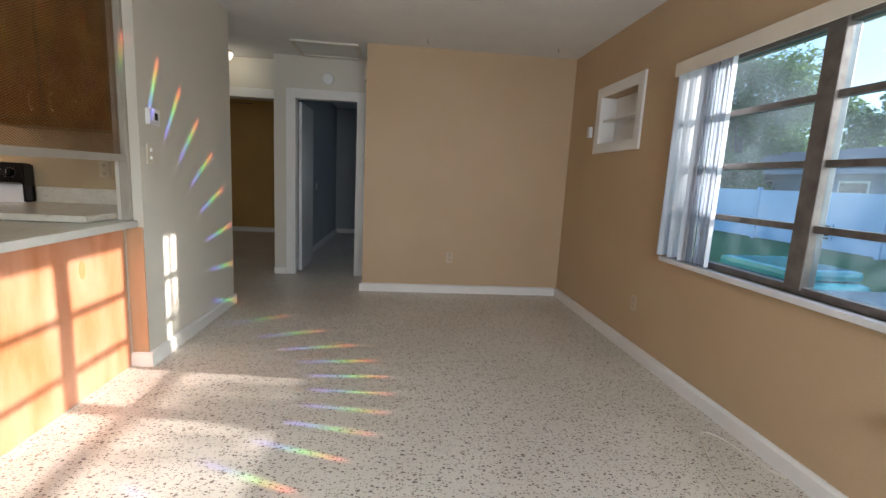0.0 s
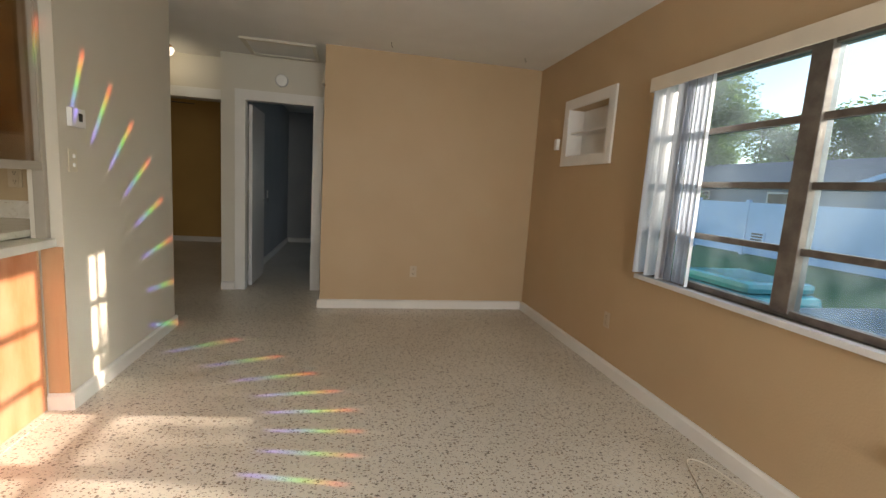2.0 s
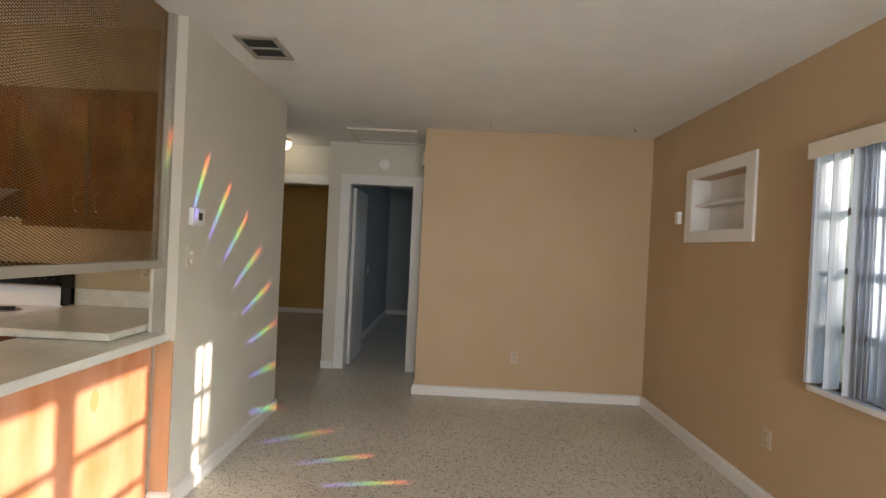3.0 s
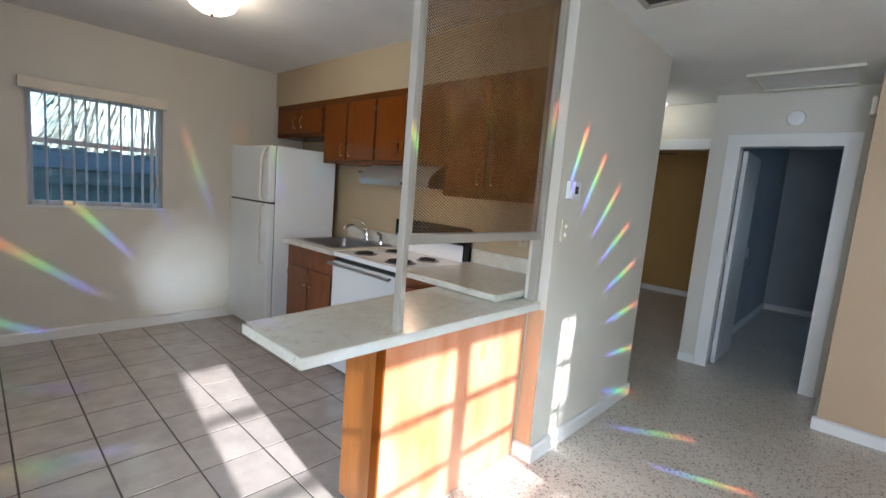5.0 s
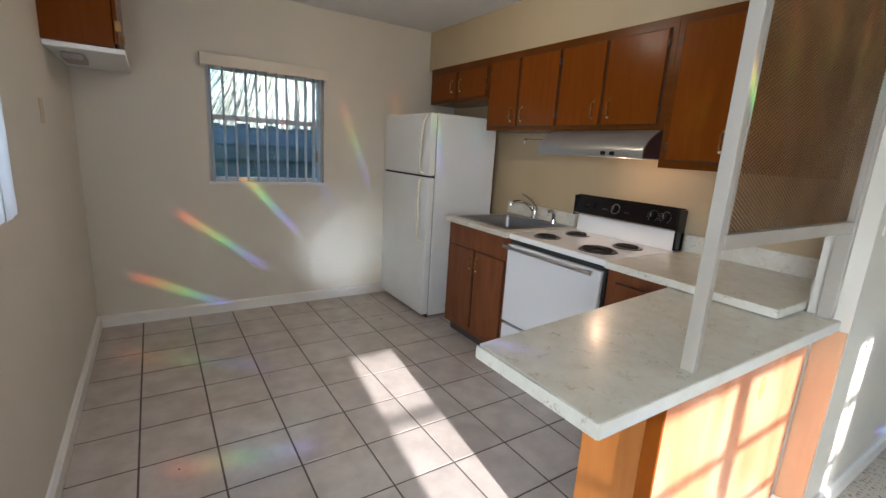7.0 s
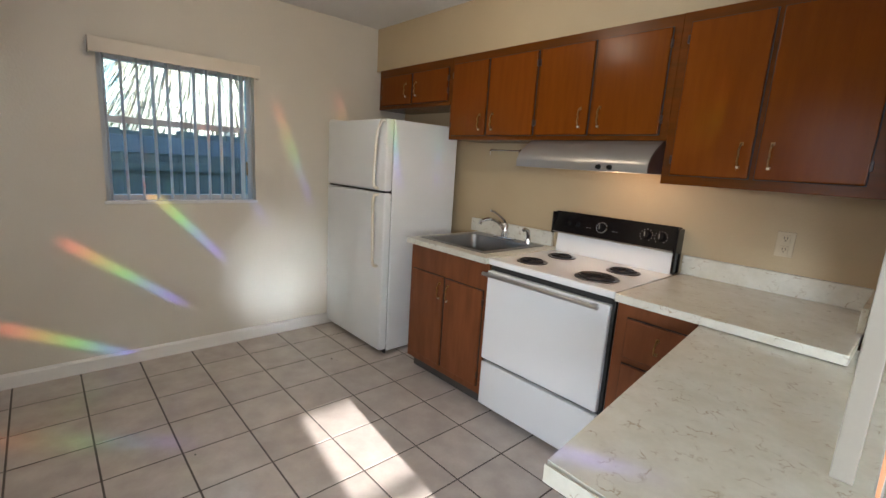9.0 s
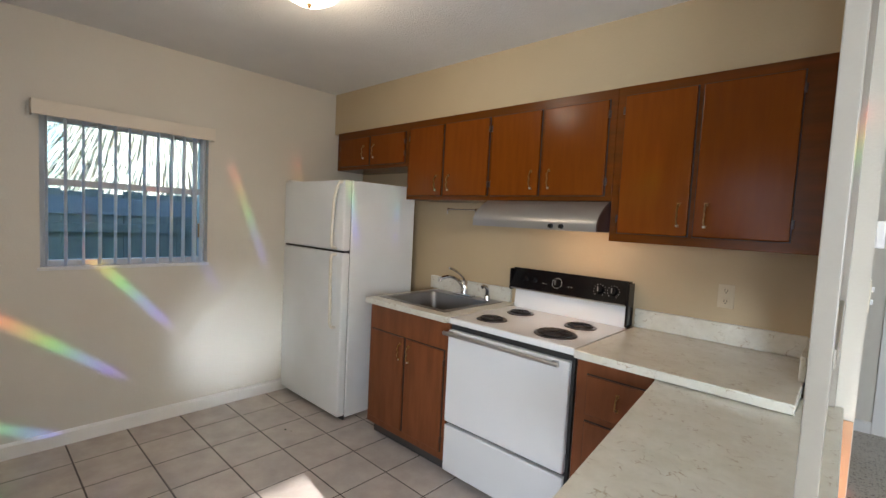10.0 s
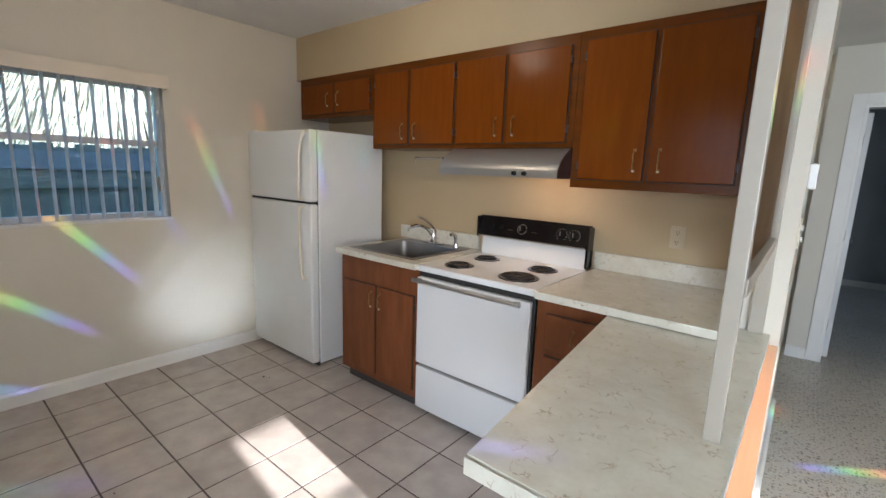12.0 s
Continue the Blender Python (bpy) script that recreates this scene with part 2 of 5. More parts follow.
M_SILVER = material("faded_silver_lid", (0.12, 0.17, 0.24), 0.2, metal=0.3, scale=4, fine=0.1, rough_vary=0.03)
M_SLAT = material("vinyl_blind_slat", (0.74, 0.76, 0.78), 0.4, scale=6, stretch=(5, 5, 0.3), fine=0.05)
M_BEDWALL = material("bedroom_grey_paint", (0.36, 0.37, 0.38), 0.7, scale=2, bump=0.2)
M_OCHRE = material("ochre_bedroom_paint", (0.46, 0.28, 0.09), 0.7, scale=2, bump=0.2)
sn = M_SLAT.node_tree
st_ = sn.nodes.new("ShaderNodeBsdfTranslucent")
st_.inputs["Color"].default_value = (0.78, 0.82, 0.88, 1)
sm_ = sn.nodes.new("ShaderNodeMixShader")
sm_.inputs[0].default_value = 0.45
sn.links.new(sn.nodes["Principled BSDF"].outputs[0], sm_.inputs[1])
sn.links.new(st_.outputs[0], sm_.inputs[2])
sn.links.new(sm_.outputs[0], sn.nodes["Material Output"].inputs["Surface"])


def laminate():
    """Off-white laminate with thin broken grey-brown veins."""
    m = material("veined_laminate", (0.60, 0.575, 0.49), 0.30, colour2=(0.53, 0.50, 0.405), scale=13, fine=0.14, fine_scale=70, coat=0.2)
    nt = m.node_tree
    b = nt.nodes["Principled BSDF"]
    old = b.inputs["Base Color"].links[0].from_socket
    geo = nt.nodes["Geometry"]
    warp = nt.nodes.new("ShaderNodeTexNoise")
    warp.inputs["Scale"].default_value, warp.inputs["Detail"].default_value = 19.0, 6.0
    nt.links.new(geo.outputs["Position"], warp.inputs["Vector"])
    band = nt.nodes.new("ShaderNodeMath")
    band.operation = "SUBTRACT"
    band.inputs[1].default_value = 0.5
    nt.links.new(warp.outputs["Fac"], band.inputs[0])
    ab = nt.nodes.new("ShaderNodeMath")
    ab.operation = "ABSOLUTE"
    nt.links.new(band.outputs[0], ab.inputs[0])
    thin = nt.nodes.new("ShaderNodeMapRange")
    thin.inputs["From Min"].default_value, thin.inputs["From Max"].default_value = 0.0, 0.020
    thin.inputs["To Min"].default_value, thin.inputs["To Max"].default_value = 1.0, 0.0
    nt.links.new(ab.outputs[0], thin.inputs["Value"])
    where = nt.nodes.new("ShaderNodeTexNoise")
    where.inputs["Scale"].default_value, where.inputs["Detail"].default_value = 24.0, 2.0
    nt.links.new(geo.outputs["Position"], where.inputs["Vector"])
    mask = nt.nodes.new("ShaderNodeMapRange")
    mask.inputs["From Min"].default_value, mask.inputs["From Max"].default_value = 0.50, 0.66
    nt.links.new(where.outputs["Fac"], mask.inputs["Value"])
    mul = nt.nodes.new("ShaderNodeMath")
    mul.operation = "MULTIPLY"
    nt.links.new(thin.outputs[0], mul.inputs[0])
    nt.links.new(mask.outputs[0], mul.inputs[1])
    mix = nt.nodes.new("ShaderNodeMix")
    mix.data_type = "RGBA"
    mix.inputs["B"].default_value = (0.30, 0.22, 0.13, 1)
    nt.links.new(old, mix.inputs["A"])
    nt.links.new(mul.outputs[0], mix.inputs["Factor"])
    nt.links.new(mix.outputs["Result"], b.inputs["Base Color"])
    return m


def terrazzo():
    """Cream terrazzo with dark and rust chips, worn and lightly stained."""
    m = material("terrazzo", (0.67, 0.62, 0.54), 0.34, colour2=(0.57, 0.52, 0.44), scale=1.3, detail=5, fine=0.12, fine_scale=90, rough_vary=0.05)
    nt = m.node_tree
    b = nt.nodes["Principled BSDF"]
    old = b.inputs["Base Color"].links[0].from_socket
    geo = nt.nodes["Geometry"]
    for scale, low, high, tint in ((62, 0.19, 0.29, (0.13, 0.105, 0.08, 1)), (90, 0.22, 0.34, (0.20, 0.13, 0.08, 1)), (130, 0.2, 0.32, (0.19, 0.16, 0.125, 1)),
                                   (60, 0.16, 0.26, (0.62, 0.60, 0.56, 1))):
        mp = nt.nodes.new("ShaderNodeMapping")
        mp.inputs["Location"].default_value = (scale, 1.7, 3)
        mp.inputs["Scale"].default_value = (0.65, 1.0, 1.0)
        nt.links.new(geo.outputs["Position"], mp.inputs["Vector"])
        warp = nt.nodes.new("ShaderNodeTexNoise")
        warp.inputs["Scale"].default_value = scale * 1.5
        nt.links.new(mp.outputs[0], warp.inputs["Vector"])
        add = nt.nodes.new("ShaderNodeMix")
        add.data_type = "VECTOR"
        add.inputs["Factor"].default_value = 0.012
        nt.links.new(mp.outputs[0], add.inputs["A"])
        nt.links.new(warp.outputs["Color"], add.inputs["B"])
        v = nt.nodes.new("ShaderNodeTexVoronoi")
        v.inputs["Scale"].default_value = scale
        nt.links.new(add.outputs["Result"], v.inputs["Vector"])
        sep = nt.nodes.new("ShaderNodeSeparateColor")
        nt.links.new(v.outputs["Color"], sep.inputs[0])
        pick = nt.nodes.new("ShaderNodeMath")
        pick.operation = "MULTIPLY"
        pick.inputs[1].default_value = 0.45
        nt.links.new(sep.outputs[0], pick.inputs[0])
        size = nt.nodes.new("ShaderNodeMath")
        size.operation = "ADD"
        nt.links.new(v.outputs["Distance"], size.inputs[0])
        nt.links.new(pick.outputs[0], size.inputs[1])
        rng = nt.nodes.new("ShaderNodeMapRange")
        rng.inputs["From Min"].default_value, rng.inputs["From Max"].default_value = low + 0.12, high + 0.12
        rng.inputs["To Min"].default_value, rng.inputs["To Max"].default_value = 1.0, 0.0
        nt.links.new(size.outputs[0], rng.inputs["Value"])
        mix = nt.nodes.new("ShaderNodeMix")
        mix.data_type = "RGBA"
        mix.inputs["B"].default_value = tint
        nt.links.new(old, mix.inputs["A"])
        nt.links.new(rng.outputs[0], mix.inputs["Factor"])
        old = mix.outputs["Result"]
    nt.links.new(old, b.inputs["Base Color"])
    return m


M_LAM = laminate()
M_TERRAZZO = terrazzo()
M_EDGE = material("laminate_edge", (0.60, 0.59, 0.54), 0.35, colour2=(0.55, 0.54, 0.49), scale=14, fine=0.06)
M_TILE = material("ceramic_floor_tile", (0.48, 0.42, 0.375), 0.13, colour2=(0.39, 0.34, 0.30), scale=7, detail=3, 
                  fine=0.10, fine_scale=70, vary=0.08, rough_vary=0.03, bump=0.05, bump_scale=12)
M_GROUT = material("dark_grout", (0.06, 0.048, 0.042), 0.9, colour2=(0.10, 0.082, 0.07), scale=8, fine=0.3)


def glass(name):
    m = bpy.data.materials.new(name)
    m.use_nodes = True
    b = m.node_tree.nodes["Principled BSDF"]
    b.inputs["Transmission Weight"].default_value = 1.0
    b.inputs["Roughness"].default_value = 0.0
    b.inputs["IOR"].default_value = 1.1
    # blue tint puts the cool outdoor light into the glass colour
    b.inputs["Base Color"].default_value = (0.62, 0.84, 1.0, 1)
    nt = m.node_tree
    dust = nt.nodes.new("ShaderNodeBsdfTranslucent")
    dust.inputs["Color"].default_value = (0.70, 0.86, 1.0, 1)
    geo = nt.nodes.new("ShaderNodeNewGeometry")
    n = nt.nodes.new("ShaderNodeTexNoise")
    n.inputs["Scale"].default_value, n.inputs["Detail"].default_value = 3.0, 5.0
    nt.links.new(geo.outputs["Position"], n.inputs["Vector"])
    r = nt.nodes.new("ShaderNodeMapRange")
    r.inputs["From Min"].default_value, r.inputs["From Max"].default_value = 0.3, 0.75
    r.inputs["To Min"].default_value, r.inputs["To Max"].default_value = 0.008, 0.05
    nt.links.new(n.outputs["Fac"], r.inputs["Value"])
    mx = nt.nodes.new("ShaderNodeMixShader")
    nt.links.new(r.outputs[0], mx.inputs[0])
    nt.links.new(b.outputs[0], mx.inputs[1])
    nt.links.new(dust.outputs[0], mx.inputs[2])
    nt.links.new(mx.outputs[0], nt.nodes["Material Output"].inputs["Surface"])
    return m


def glow(name, colour, strength):
    m = bpy.data.materials.new(name)
    m.use_nodes = True
    b = m.node_tree.nodes["Principled BSDF"]
    b.inputs["Base Color"].default_value = (0.8, 0.78, 0.72, 1)
    b.inputs["Emission Color"].default_value = (*colour, 1)
    b.inputs["Emission Strength"].default_value = strength
    return m


M_GLASS = glass("window_glass")
M_DOME2 = glow("dim_dome_glass", (1.0, 0.9, 0.75), 0.7)
M_DOME = glow("lit_dome_glass", (1.0, 0.80, 0.55), 3.0)


# ---- making things ----
def box(bm, x0, x1, y0, y1, z0, z1, bevel=0.0):
    m = Matrix.Translation(((x0 + x1) / 2, (y0 + y1) / 2, (z0 + z1) / 2)) @ Matrix.Diagonal((abs(x1 - x0), abs(y1 - y0), abs(z1 - z0), 1))
    verts = bmesh.ops.create_cube(bm, size=1, matrix=m)["verts"]
    if bevel:
        edges = list({e for v in verts for e in v.link_edges})
        bmesh.ops.bevel(bm, geom=edges, offset=bevel, segments=2, affect="EDGES", profile=0.6)
    return bm


def block(x0, x1, y0, y1, z0, z1, bevel=0.0):
    return box(bmesh.new(), x0, x1, y0, y1, z0, z1, bevel)


def rod(bm, a, b, r, r2=None, seg=16):
    a, b = Vector(a), Vector(b)
    m = Matrix.Translation((a + b) / 2) @ (b - a).to_track_quat("Z", "Y").to_matrix().to_4x4()
    bmesh.ops.create_cone(bm, cap_ends=True, segments=seg, radius1=r, radius2=r if r2 is None else r2, depth=(b - a).length, matrix=m)
    return bm


def tube(points, r, seg=8):
    """A bent round bar through the points."""
    bm = bmesh.new()
    pts = [Vector(p) for p in points]
    rings = []
    side = None
    for i, p in enumerate(pts):
        way = (pts[min(i + 1, len(pts) - 1)] - pts[max(i - 1, 0)]).normalized()
        if side is None:
            side = way.orthogonal().normalized()
        side = (side - way * side.dot(way)).normalized()
        up = way.cross(side)
        rings.append([bm.verts.new(p + (side * math.cos(k * math.tau / seg) + up * math.sin(k * math.tau / seg)) * r) for k in range(seg)])
    for q, s in zip(rings, rings[1:]):
        for k in range(seg):
            bm.faces.new((q[k], q[(k + 1) % seg], s[(k + 1) % seg], s[k]))
    bm.faces.new(rings[0][::-1]), bm.faces.new(rings[-1])
    return bm


def curve_points(points, n=8):
    """A smooth line through the points."""
    p = [Vector(q) for q in points]
    p = [p[0] * 2 - p[1]] + p + [p[-1] * 2 - p[-2]]
    out = []
    for i in range(1, len(p) - 2):
        for k in range(n):
            t = k / n
            out.append(0.5 * ((2 * p[i]) + (p[i + 1] - p[i - 1]) * t + (2 * p[i - 1] - 5 * p[i] + 4 * p[i + 1] - p[i + 2]) * t * t
                              + (3 * p[i] - p[i - 1] - 3 * p[i + 1] + p[i + 2]) * t ** 3))
    out.append(p[-2])
    return out


def extrude_profile(points, axis, a, b):
    """A closed outline (pairs) drawn out along x or y from a to b."""
    bm = bmesh.new()

    def at(u, w, s):
        return (s, u, w) if axis == "x" else (u, s, w)
    one = [bm.verts.new(at(u, w, a)) for u, w in points]
    two = [bm.verts.new(at(u, w, b)) for u, w in points]
    n = len(points)
    for i in range(n):
        bm.faces.new((one[i], one[(i + 1) % n], two[(i + 1) % n], two[i]))
    bm.faces.new(one[::-1]), bm.faces.new(two)
    bmesh.ops.recalc_face_normals(bm, faces=bm.faces)
    return bm


def lathe(outline, centre, seg=24):
    """Pairs (radius, height) turned round the upright axis at centre."""
    bm = bmesh.new()
    rings = [[bm.verts.new((centre[0] + r * math.cos(k * math.tau / seg), centre[1] + r * math.sin(k * math.tau / seg), centre[2] + h))
              for k in range(seg)] for r, h in outline]
    for q, s in zip(rings, rings[1:]):
        for k in range(seg):
            bm.faces.new((q[k], q[(k + 1) % seg], s[(k + 1) % seg], s[k]))
    bm.faces.new(rings[0][::-1]), bm.faces.new(rings[-1])
    bmesh.ops.recalc_face_normals(bm, faces=bm.faces)
    return bm


def mesh_of(name, bm, mat, smooth=False):
    me = bpy.data.meshes.new(name)
    bm.to_mesh(me)
    bm.free()
    me.materials.append(mat)
    if smooth:
        me.shade_smooth()
        me.set_sharp_from_angle(angle=radians(38))
    return me


def thing(name, at, label, category, group=""):
    ob = new(name)
    ob.location = at
    return tagged(ob, label, category, group)


def origin(ob):
    v = Vector(ob.location)
    while ob.parent:
        ob = ob.parent
        v += Vector(ob.location)
    return v


def part(name, bm, mat, parent, label="", smooth=False):
    """One mesh under a thing or a part; its shape is given in world metres."""
    o = origin(parent)
    bm.transform(Matrix.Translation(-o))
    ob = new(name, mesh_of(name, bm, mat, smooth))
    ob.parent = parent
    return tagged(ob, label)


def single(name, bm, mat, label, category, smooth=False, group=""):
    return tagged(new(name, mesh_of(name, bm, mat, smooth)), label, category, group)


def structure(name, bm, mat, label="", smooth=False):
    return tagged(new(name, mesh_of(name, bm, mat, smooth)), label, "", "", "structure")


def wall_with_holes(axis, a0, a1, t0, t1, z0, z1, holes=()):
    """A wall along axis from a0 to a1, from t0 to t1 thick, with holes (b0, b1, low, high)."""
    bm = bmesh.new()
    cuts = sorted({a0, a1, *[h[0] for h in holes], *[h[1] for h in holes]})
    for p, q in zip(cuts, cuts[1:]):
        mid = (p + q) / 2
        spans, z = [], z0
        for h in sorted([h for h in holes if h[0] < mid < h[1]], key=lambda h: h[2]):
            if h[2] > z:
                spans.append((z, h[2]))
            z = h[3]
        if z < z1:
            spans.append((z, z1))
        for lo, hi in spans:
            if axis == "x":
                box(bm, p, q, t0, t1, lo, hi)
            else:
                box(bm, t0, t1, p, q, lo, hi)
    bmesh.ops.remove_doubles(bm, verts=bm.verts, dist=0.0001)
    inner = [f for f in bm.faces if any(g is not f and (g.calc_center_median() - f.calc_center_median()).length < 1e-5
                                        for v in f.verts for g in v.link_faces)]
    bmesh.ops.delete(bm, geom=list(set(inner)), context="FACES")
    return bm


# ---- the rooms ----
EAST, WEST, NORTH, SOUTH, CEIL = 1.88, -4.90, 4.90, -1.60, 2.53
KN, KS = 3.42, 0.35
structure("floor", block(-1.462, 2.08, -1.8, 10.0, -0.20, 0.0), M_TERRAZZO,
          "speckled cream terrazzo floor, worn and dull")
structure("floor_behind", block(-5.1, -1.462, KN + 0.1, 10.0, -0.20, 0.0), M_TERRAZZO, "speckled cream terrazzo floor of the back rooms")
kitchen_floor = structure("floor_kitchen", block(-5.1, -1.462, 0.2, KN + 0.1, -0.20, -0.0022), M_GROUT, "dark grout bed under square ceramic floor tiles")
structure("ceiling", block(-5.1, 2.08, -1.8, 10.0, CEIL, CEIL + 0.12), M_CEIL, "white sprayed-texture ceiling")

E_HOLE = (1.13, 2.955, 0.80, 2.0)
NICHE = (3.535, 4.17, 1.62, 2.025)
structure("wall_east", wall_with_holes("y", -1.8, 10.0, EAST, EAST + 0.20, 0, CEIL, [E_HOLE, NICHE]), M_TAN,
          "tan painted living room wall with a wide window and a shelf niche")
structure("wall_north", block(-0.284, EAST, NORTH, NORTH + 0.10, 0, CEIL), M_TAN, "tan painted end wall")
structure("wall_hall_side", block(-0.284, -0.184, NORTH + 0.10, 5.62, 0, CEIL), M_WALL)
structure("wall_hall_end", wall_with_holes("x", -1.385, EAST, 5.62, 5.74, 0, CEIL, [(-1.16, -0.42, 0, 2.085)]), M_WALL, "cream painted hall wall round a bedroom door")
structure("wall_hall_return", block(-1.385, -1.265, 5.74, 5.90, 0, CEIL), M_WALL)
structure("wall_hall_header", wall_with_holes("x", -3.2, -1.265, 5.90, 6.02, 0, CEIL, [(-2.17, -1.385, 0, 2.10)]), M_WALL, "cream painted wall round an open doorway")
structure("wall_hall_west", block(-3.2, -3.1, 4.33, 5.90, 0, CEIL), M_WALL)
structure("wall_partition", block(-1.545, -1.405, 2.93, 4.33, 0, CEIL), M_WALL, "cream painted partition between the kitchen and the hall")
structure("wall_closet", block(-3.1, -1.545, 4.21, 4.33, 0, CEIL), M_WALL)
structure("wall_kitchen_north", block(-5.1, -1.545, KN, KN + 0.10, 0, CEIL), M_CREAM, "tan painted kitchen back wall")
W_HOLE = (1.150, 2.055, 1.085, 1.985)
# the hole at y 7.1 is an unseen opening for the back room lamp
structure("wall_west", wall_with_holes("y", 0.2, 10.0, WEST - 0.20, WEST, 0, CEIL, [W_HOLE, (7.1, 8.1, 0.95, 1.95)]), M_WALL, "cream painted kitchen wall with a small window")
structure("wall_kitchen_south", wall_with_holes("x", -5.1, -1.45, KS - 0.15, KS, 0, CEIL, [(-2.82, -1.72, 1.19, 2.05)]), M_WALL,
          "cream painted kitchen wall behind hanging blinds")
structure("wall_living_west", block(-1.57, -1.45, SOUTH, KS - 0.15, 0, CEIL), M_WALL)
# this opening is added for the south fill lamp, out of view
structure("wall_south", wall_with_holes("x", -1.57, EAST, SOUTH - 0.2, SOUTH, 0, CEIL, [(-0.2, 1.4, 0.9, 2.0)]), M_WALL)
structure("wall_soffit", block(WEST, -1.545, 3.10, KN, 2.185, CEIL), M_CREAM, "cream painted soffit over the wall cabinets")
structure("wall_bedroom_west", block(-1.262, -1.235, 5.745, 9.66, 0, CEIL), M_BEDWALL, "grey painted bedroom wall")
structure("wall_bedroom_north", wall_with_holes("x", -1.235, EAST, 9.66, 9.76, 0, CEIL, [(0.6, 1.6, 0.9, 1.9)]), M_BEDWALL, "grey painted bedroom end wall")
structure("wall_back_room_north", block(WEST, -1.27, 9.32, 9.42, 0, CEIL), M_OCHRE, "ochre-brown painted end wall of the dim back room")
structure("wall_back_room_east", block(-1.33, -1.27, 6.02, 9.32, 0, CEIL), M_OCHRE)


def baseboard(name, axis, a0, a1, face, side, h=0.088, d=0.024):
    """A board at the foot of the wall whose face is at that place, standing out to side (+1 or -1)."""
    out = face + side * d
    prof = [(face, 0.0), (out, 0.0), (out, h - 0.012), (face + side * d * 0.45, h), (face, h)]
    if axis == "y":
        bm = extrude_profile(prof, "y", a0, a1)
    else:
        bm = extrude_profile(prof, "x", a0, a1)
    return structure(name, bm, M_TRIM, "white painted baseboard")


baseboard("baseboard_east", "y", SOUTH, NORTH - 0.024, EAST, -1, 0.088, 0.030)
baseboard("baseboard_north", "x", -0.308, EAST - 0.030, NORTH, -1)
baseboard("baseboard_hall_side", "y", NORTH, 5.60, -0.284, -1)
baseboard("baseboard_hall_end", "x", -1.385, -1.247, 5.62, -1)
baseboard("baseboard_partition", "y", 2.93, 4.33, -1.405, 1)
baseboard("baseboard_partition_south", "x", -1.505, -1.381, 2.93, -1)
baseboard("baseboard_partition_north", "x", -1.545, -1.391, 4.33, 1)
baseboard("baseboard_west", "y", KS, KN, WEST, 1)
baseboard("baseboard_south", "x", WEST + 0.014, -1.45, KS, 1)
baseboard("baseboard_bedroom_west", "y", 5.75, 9.66, -1.235, 1)
baseboard("baseboard_bedroom_north", "x", -1.22, EAST, 9.66, -1)
baseboard("baseboard_back_room", "x", WEST, -1.33, 9.32, -1)


def casing(name, x0, x1, top, face, label):
    """A door casing on a wall that faces south, with its jamb linings."""
    ob = thing(name, ((x0 + x1) / 2, face, 0), label, "door frame")
    ob["kind"] = "structure"
    w, d = 0.085, 0.016
    part("casing_side", block(x0 - w, x0, face - d, face - 0.0005, 0, top + w, 0.003), M_TRIM, ob)
    part("casing_side", block(x1, x1 + w, face - d, face - 0.0005, 0, top + w, 0.003), M_TRIM, ob)
    part("casing_head", block(x0, x1, face - d, face - 0.0005, top, top + w, 0.003), M_TRIM, ob)
    part("jamb", block(x0, x0 + 0.02, face - d + 0.002, face + 0.118, 0, top), M_TRIM, ob)
    part("jamb", block(x1 - 0.02, x1, face - d + 0.002, face + 0.118, 0, top), M_TRIM, ob)
    part("jamb_head", block(x0 + 0.02, x1 - 0.02, face - d + 0.002, face + 0.118, top - 0.02, top), M_TRIM, ob)
    return ob


casing("door_frame_bedroom", -1.16, -0.42, 2.085, 5.62, "white painted door frame of the grey bedroom")
casing("door_frame_back_room", -2.17, -1.40, 2.10, 5.90, "white painted frame of an open doorway")

door = thing("door_bedroom", (-1.135, 5.75, 0), "flat grey-white bedroom door standing wide open", "door")
part("leaf", block(-1.135, -1.097, 5.755, 6.46, 0.015, 2.04, 0.002), M_DOOR, door)
for hz in (0.25, 1.02, 1.78):
    part("hinge", rod(bmesh.new(), (-1.136, 5.748, hz), (-1.136, 5.748, hz + 0.09), 0.007), M_CHROME, door, "small steel hinge")
knob = rod(bmesh.new(), (-1.097, 6.40, 0.97), (-1.055, 6.40, 0.97), 0.011)
rod(knob, (-1.060, 6.40, 0.97), (-1.037, 6.40, 0.97), 0.020, 0.026)
part("knob", knob, M_CHROME, door, "round steel door knob", True)


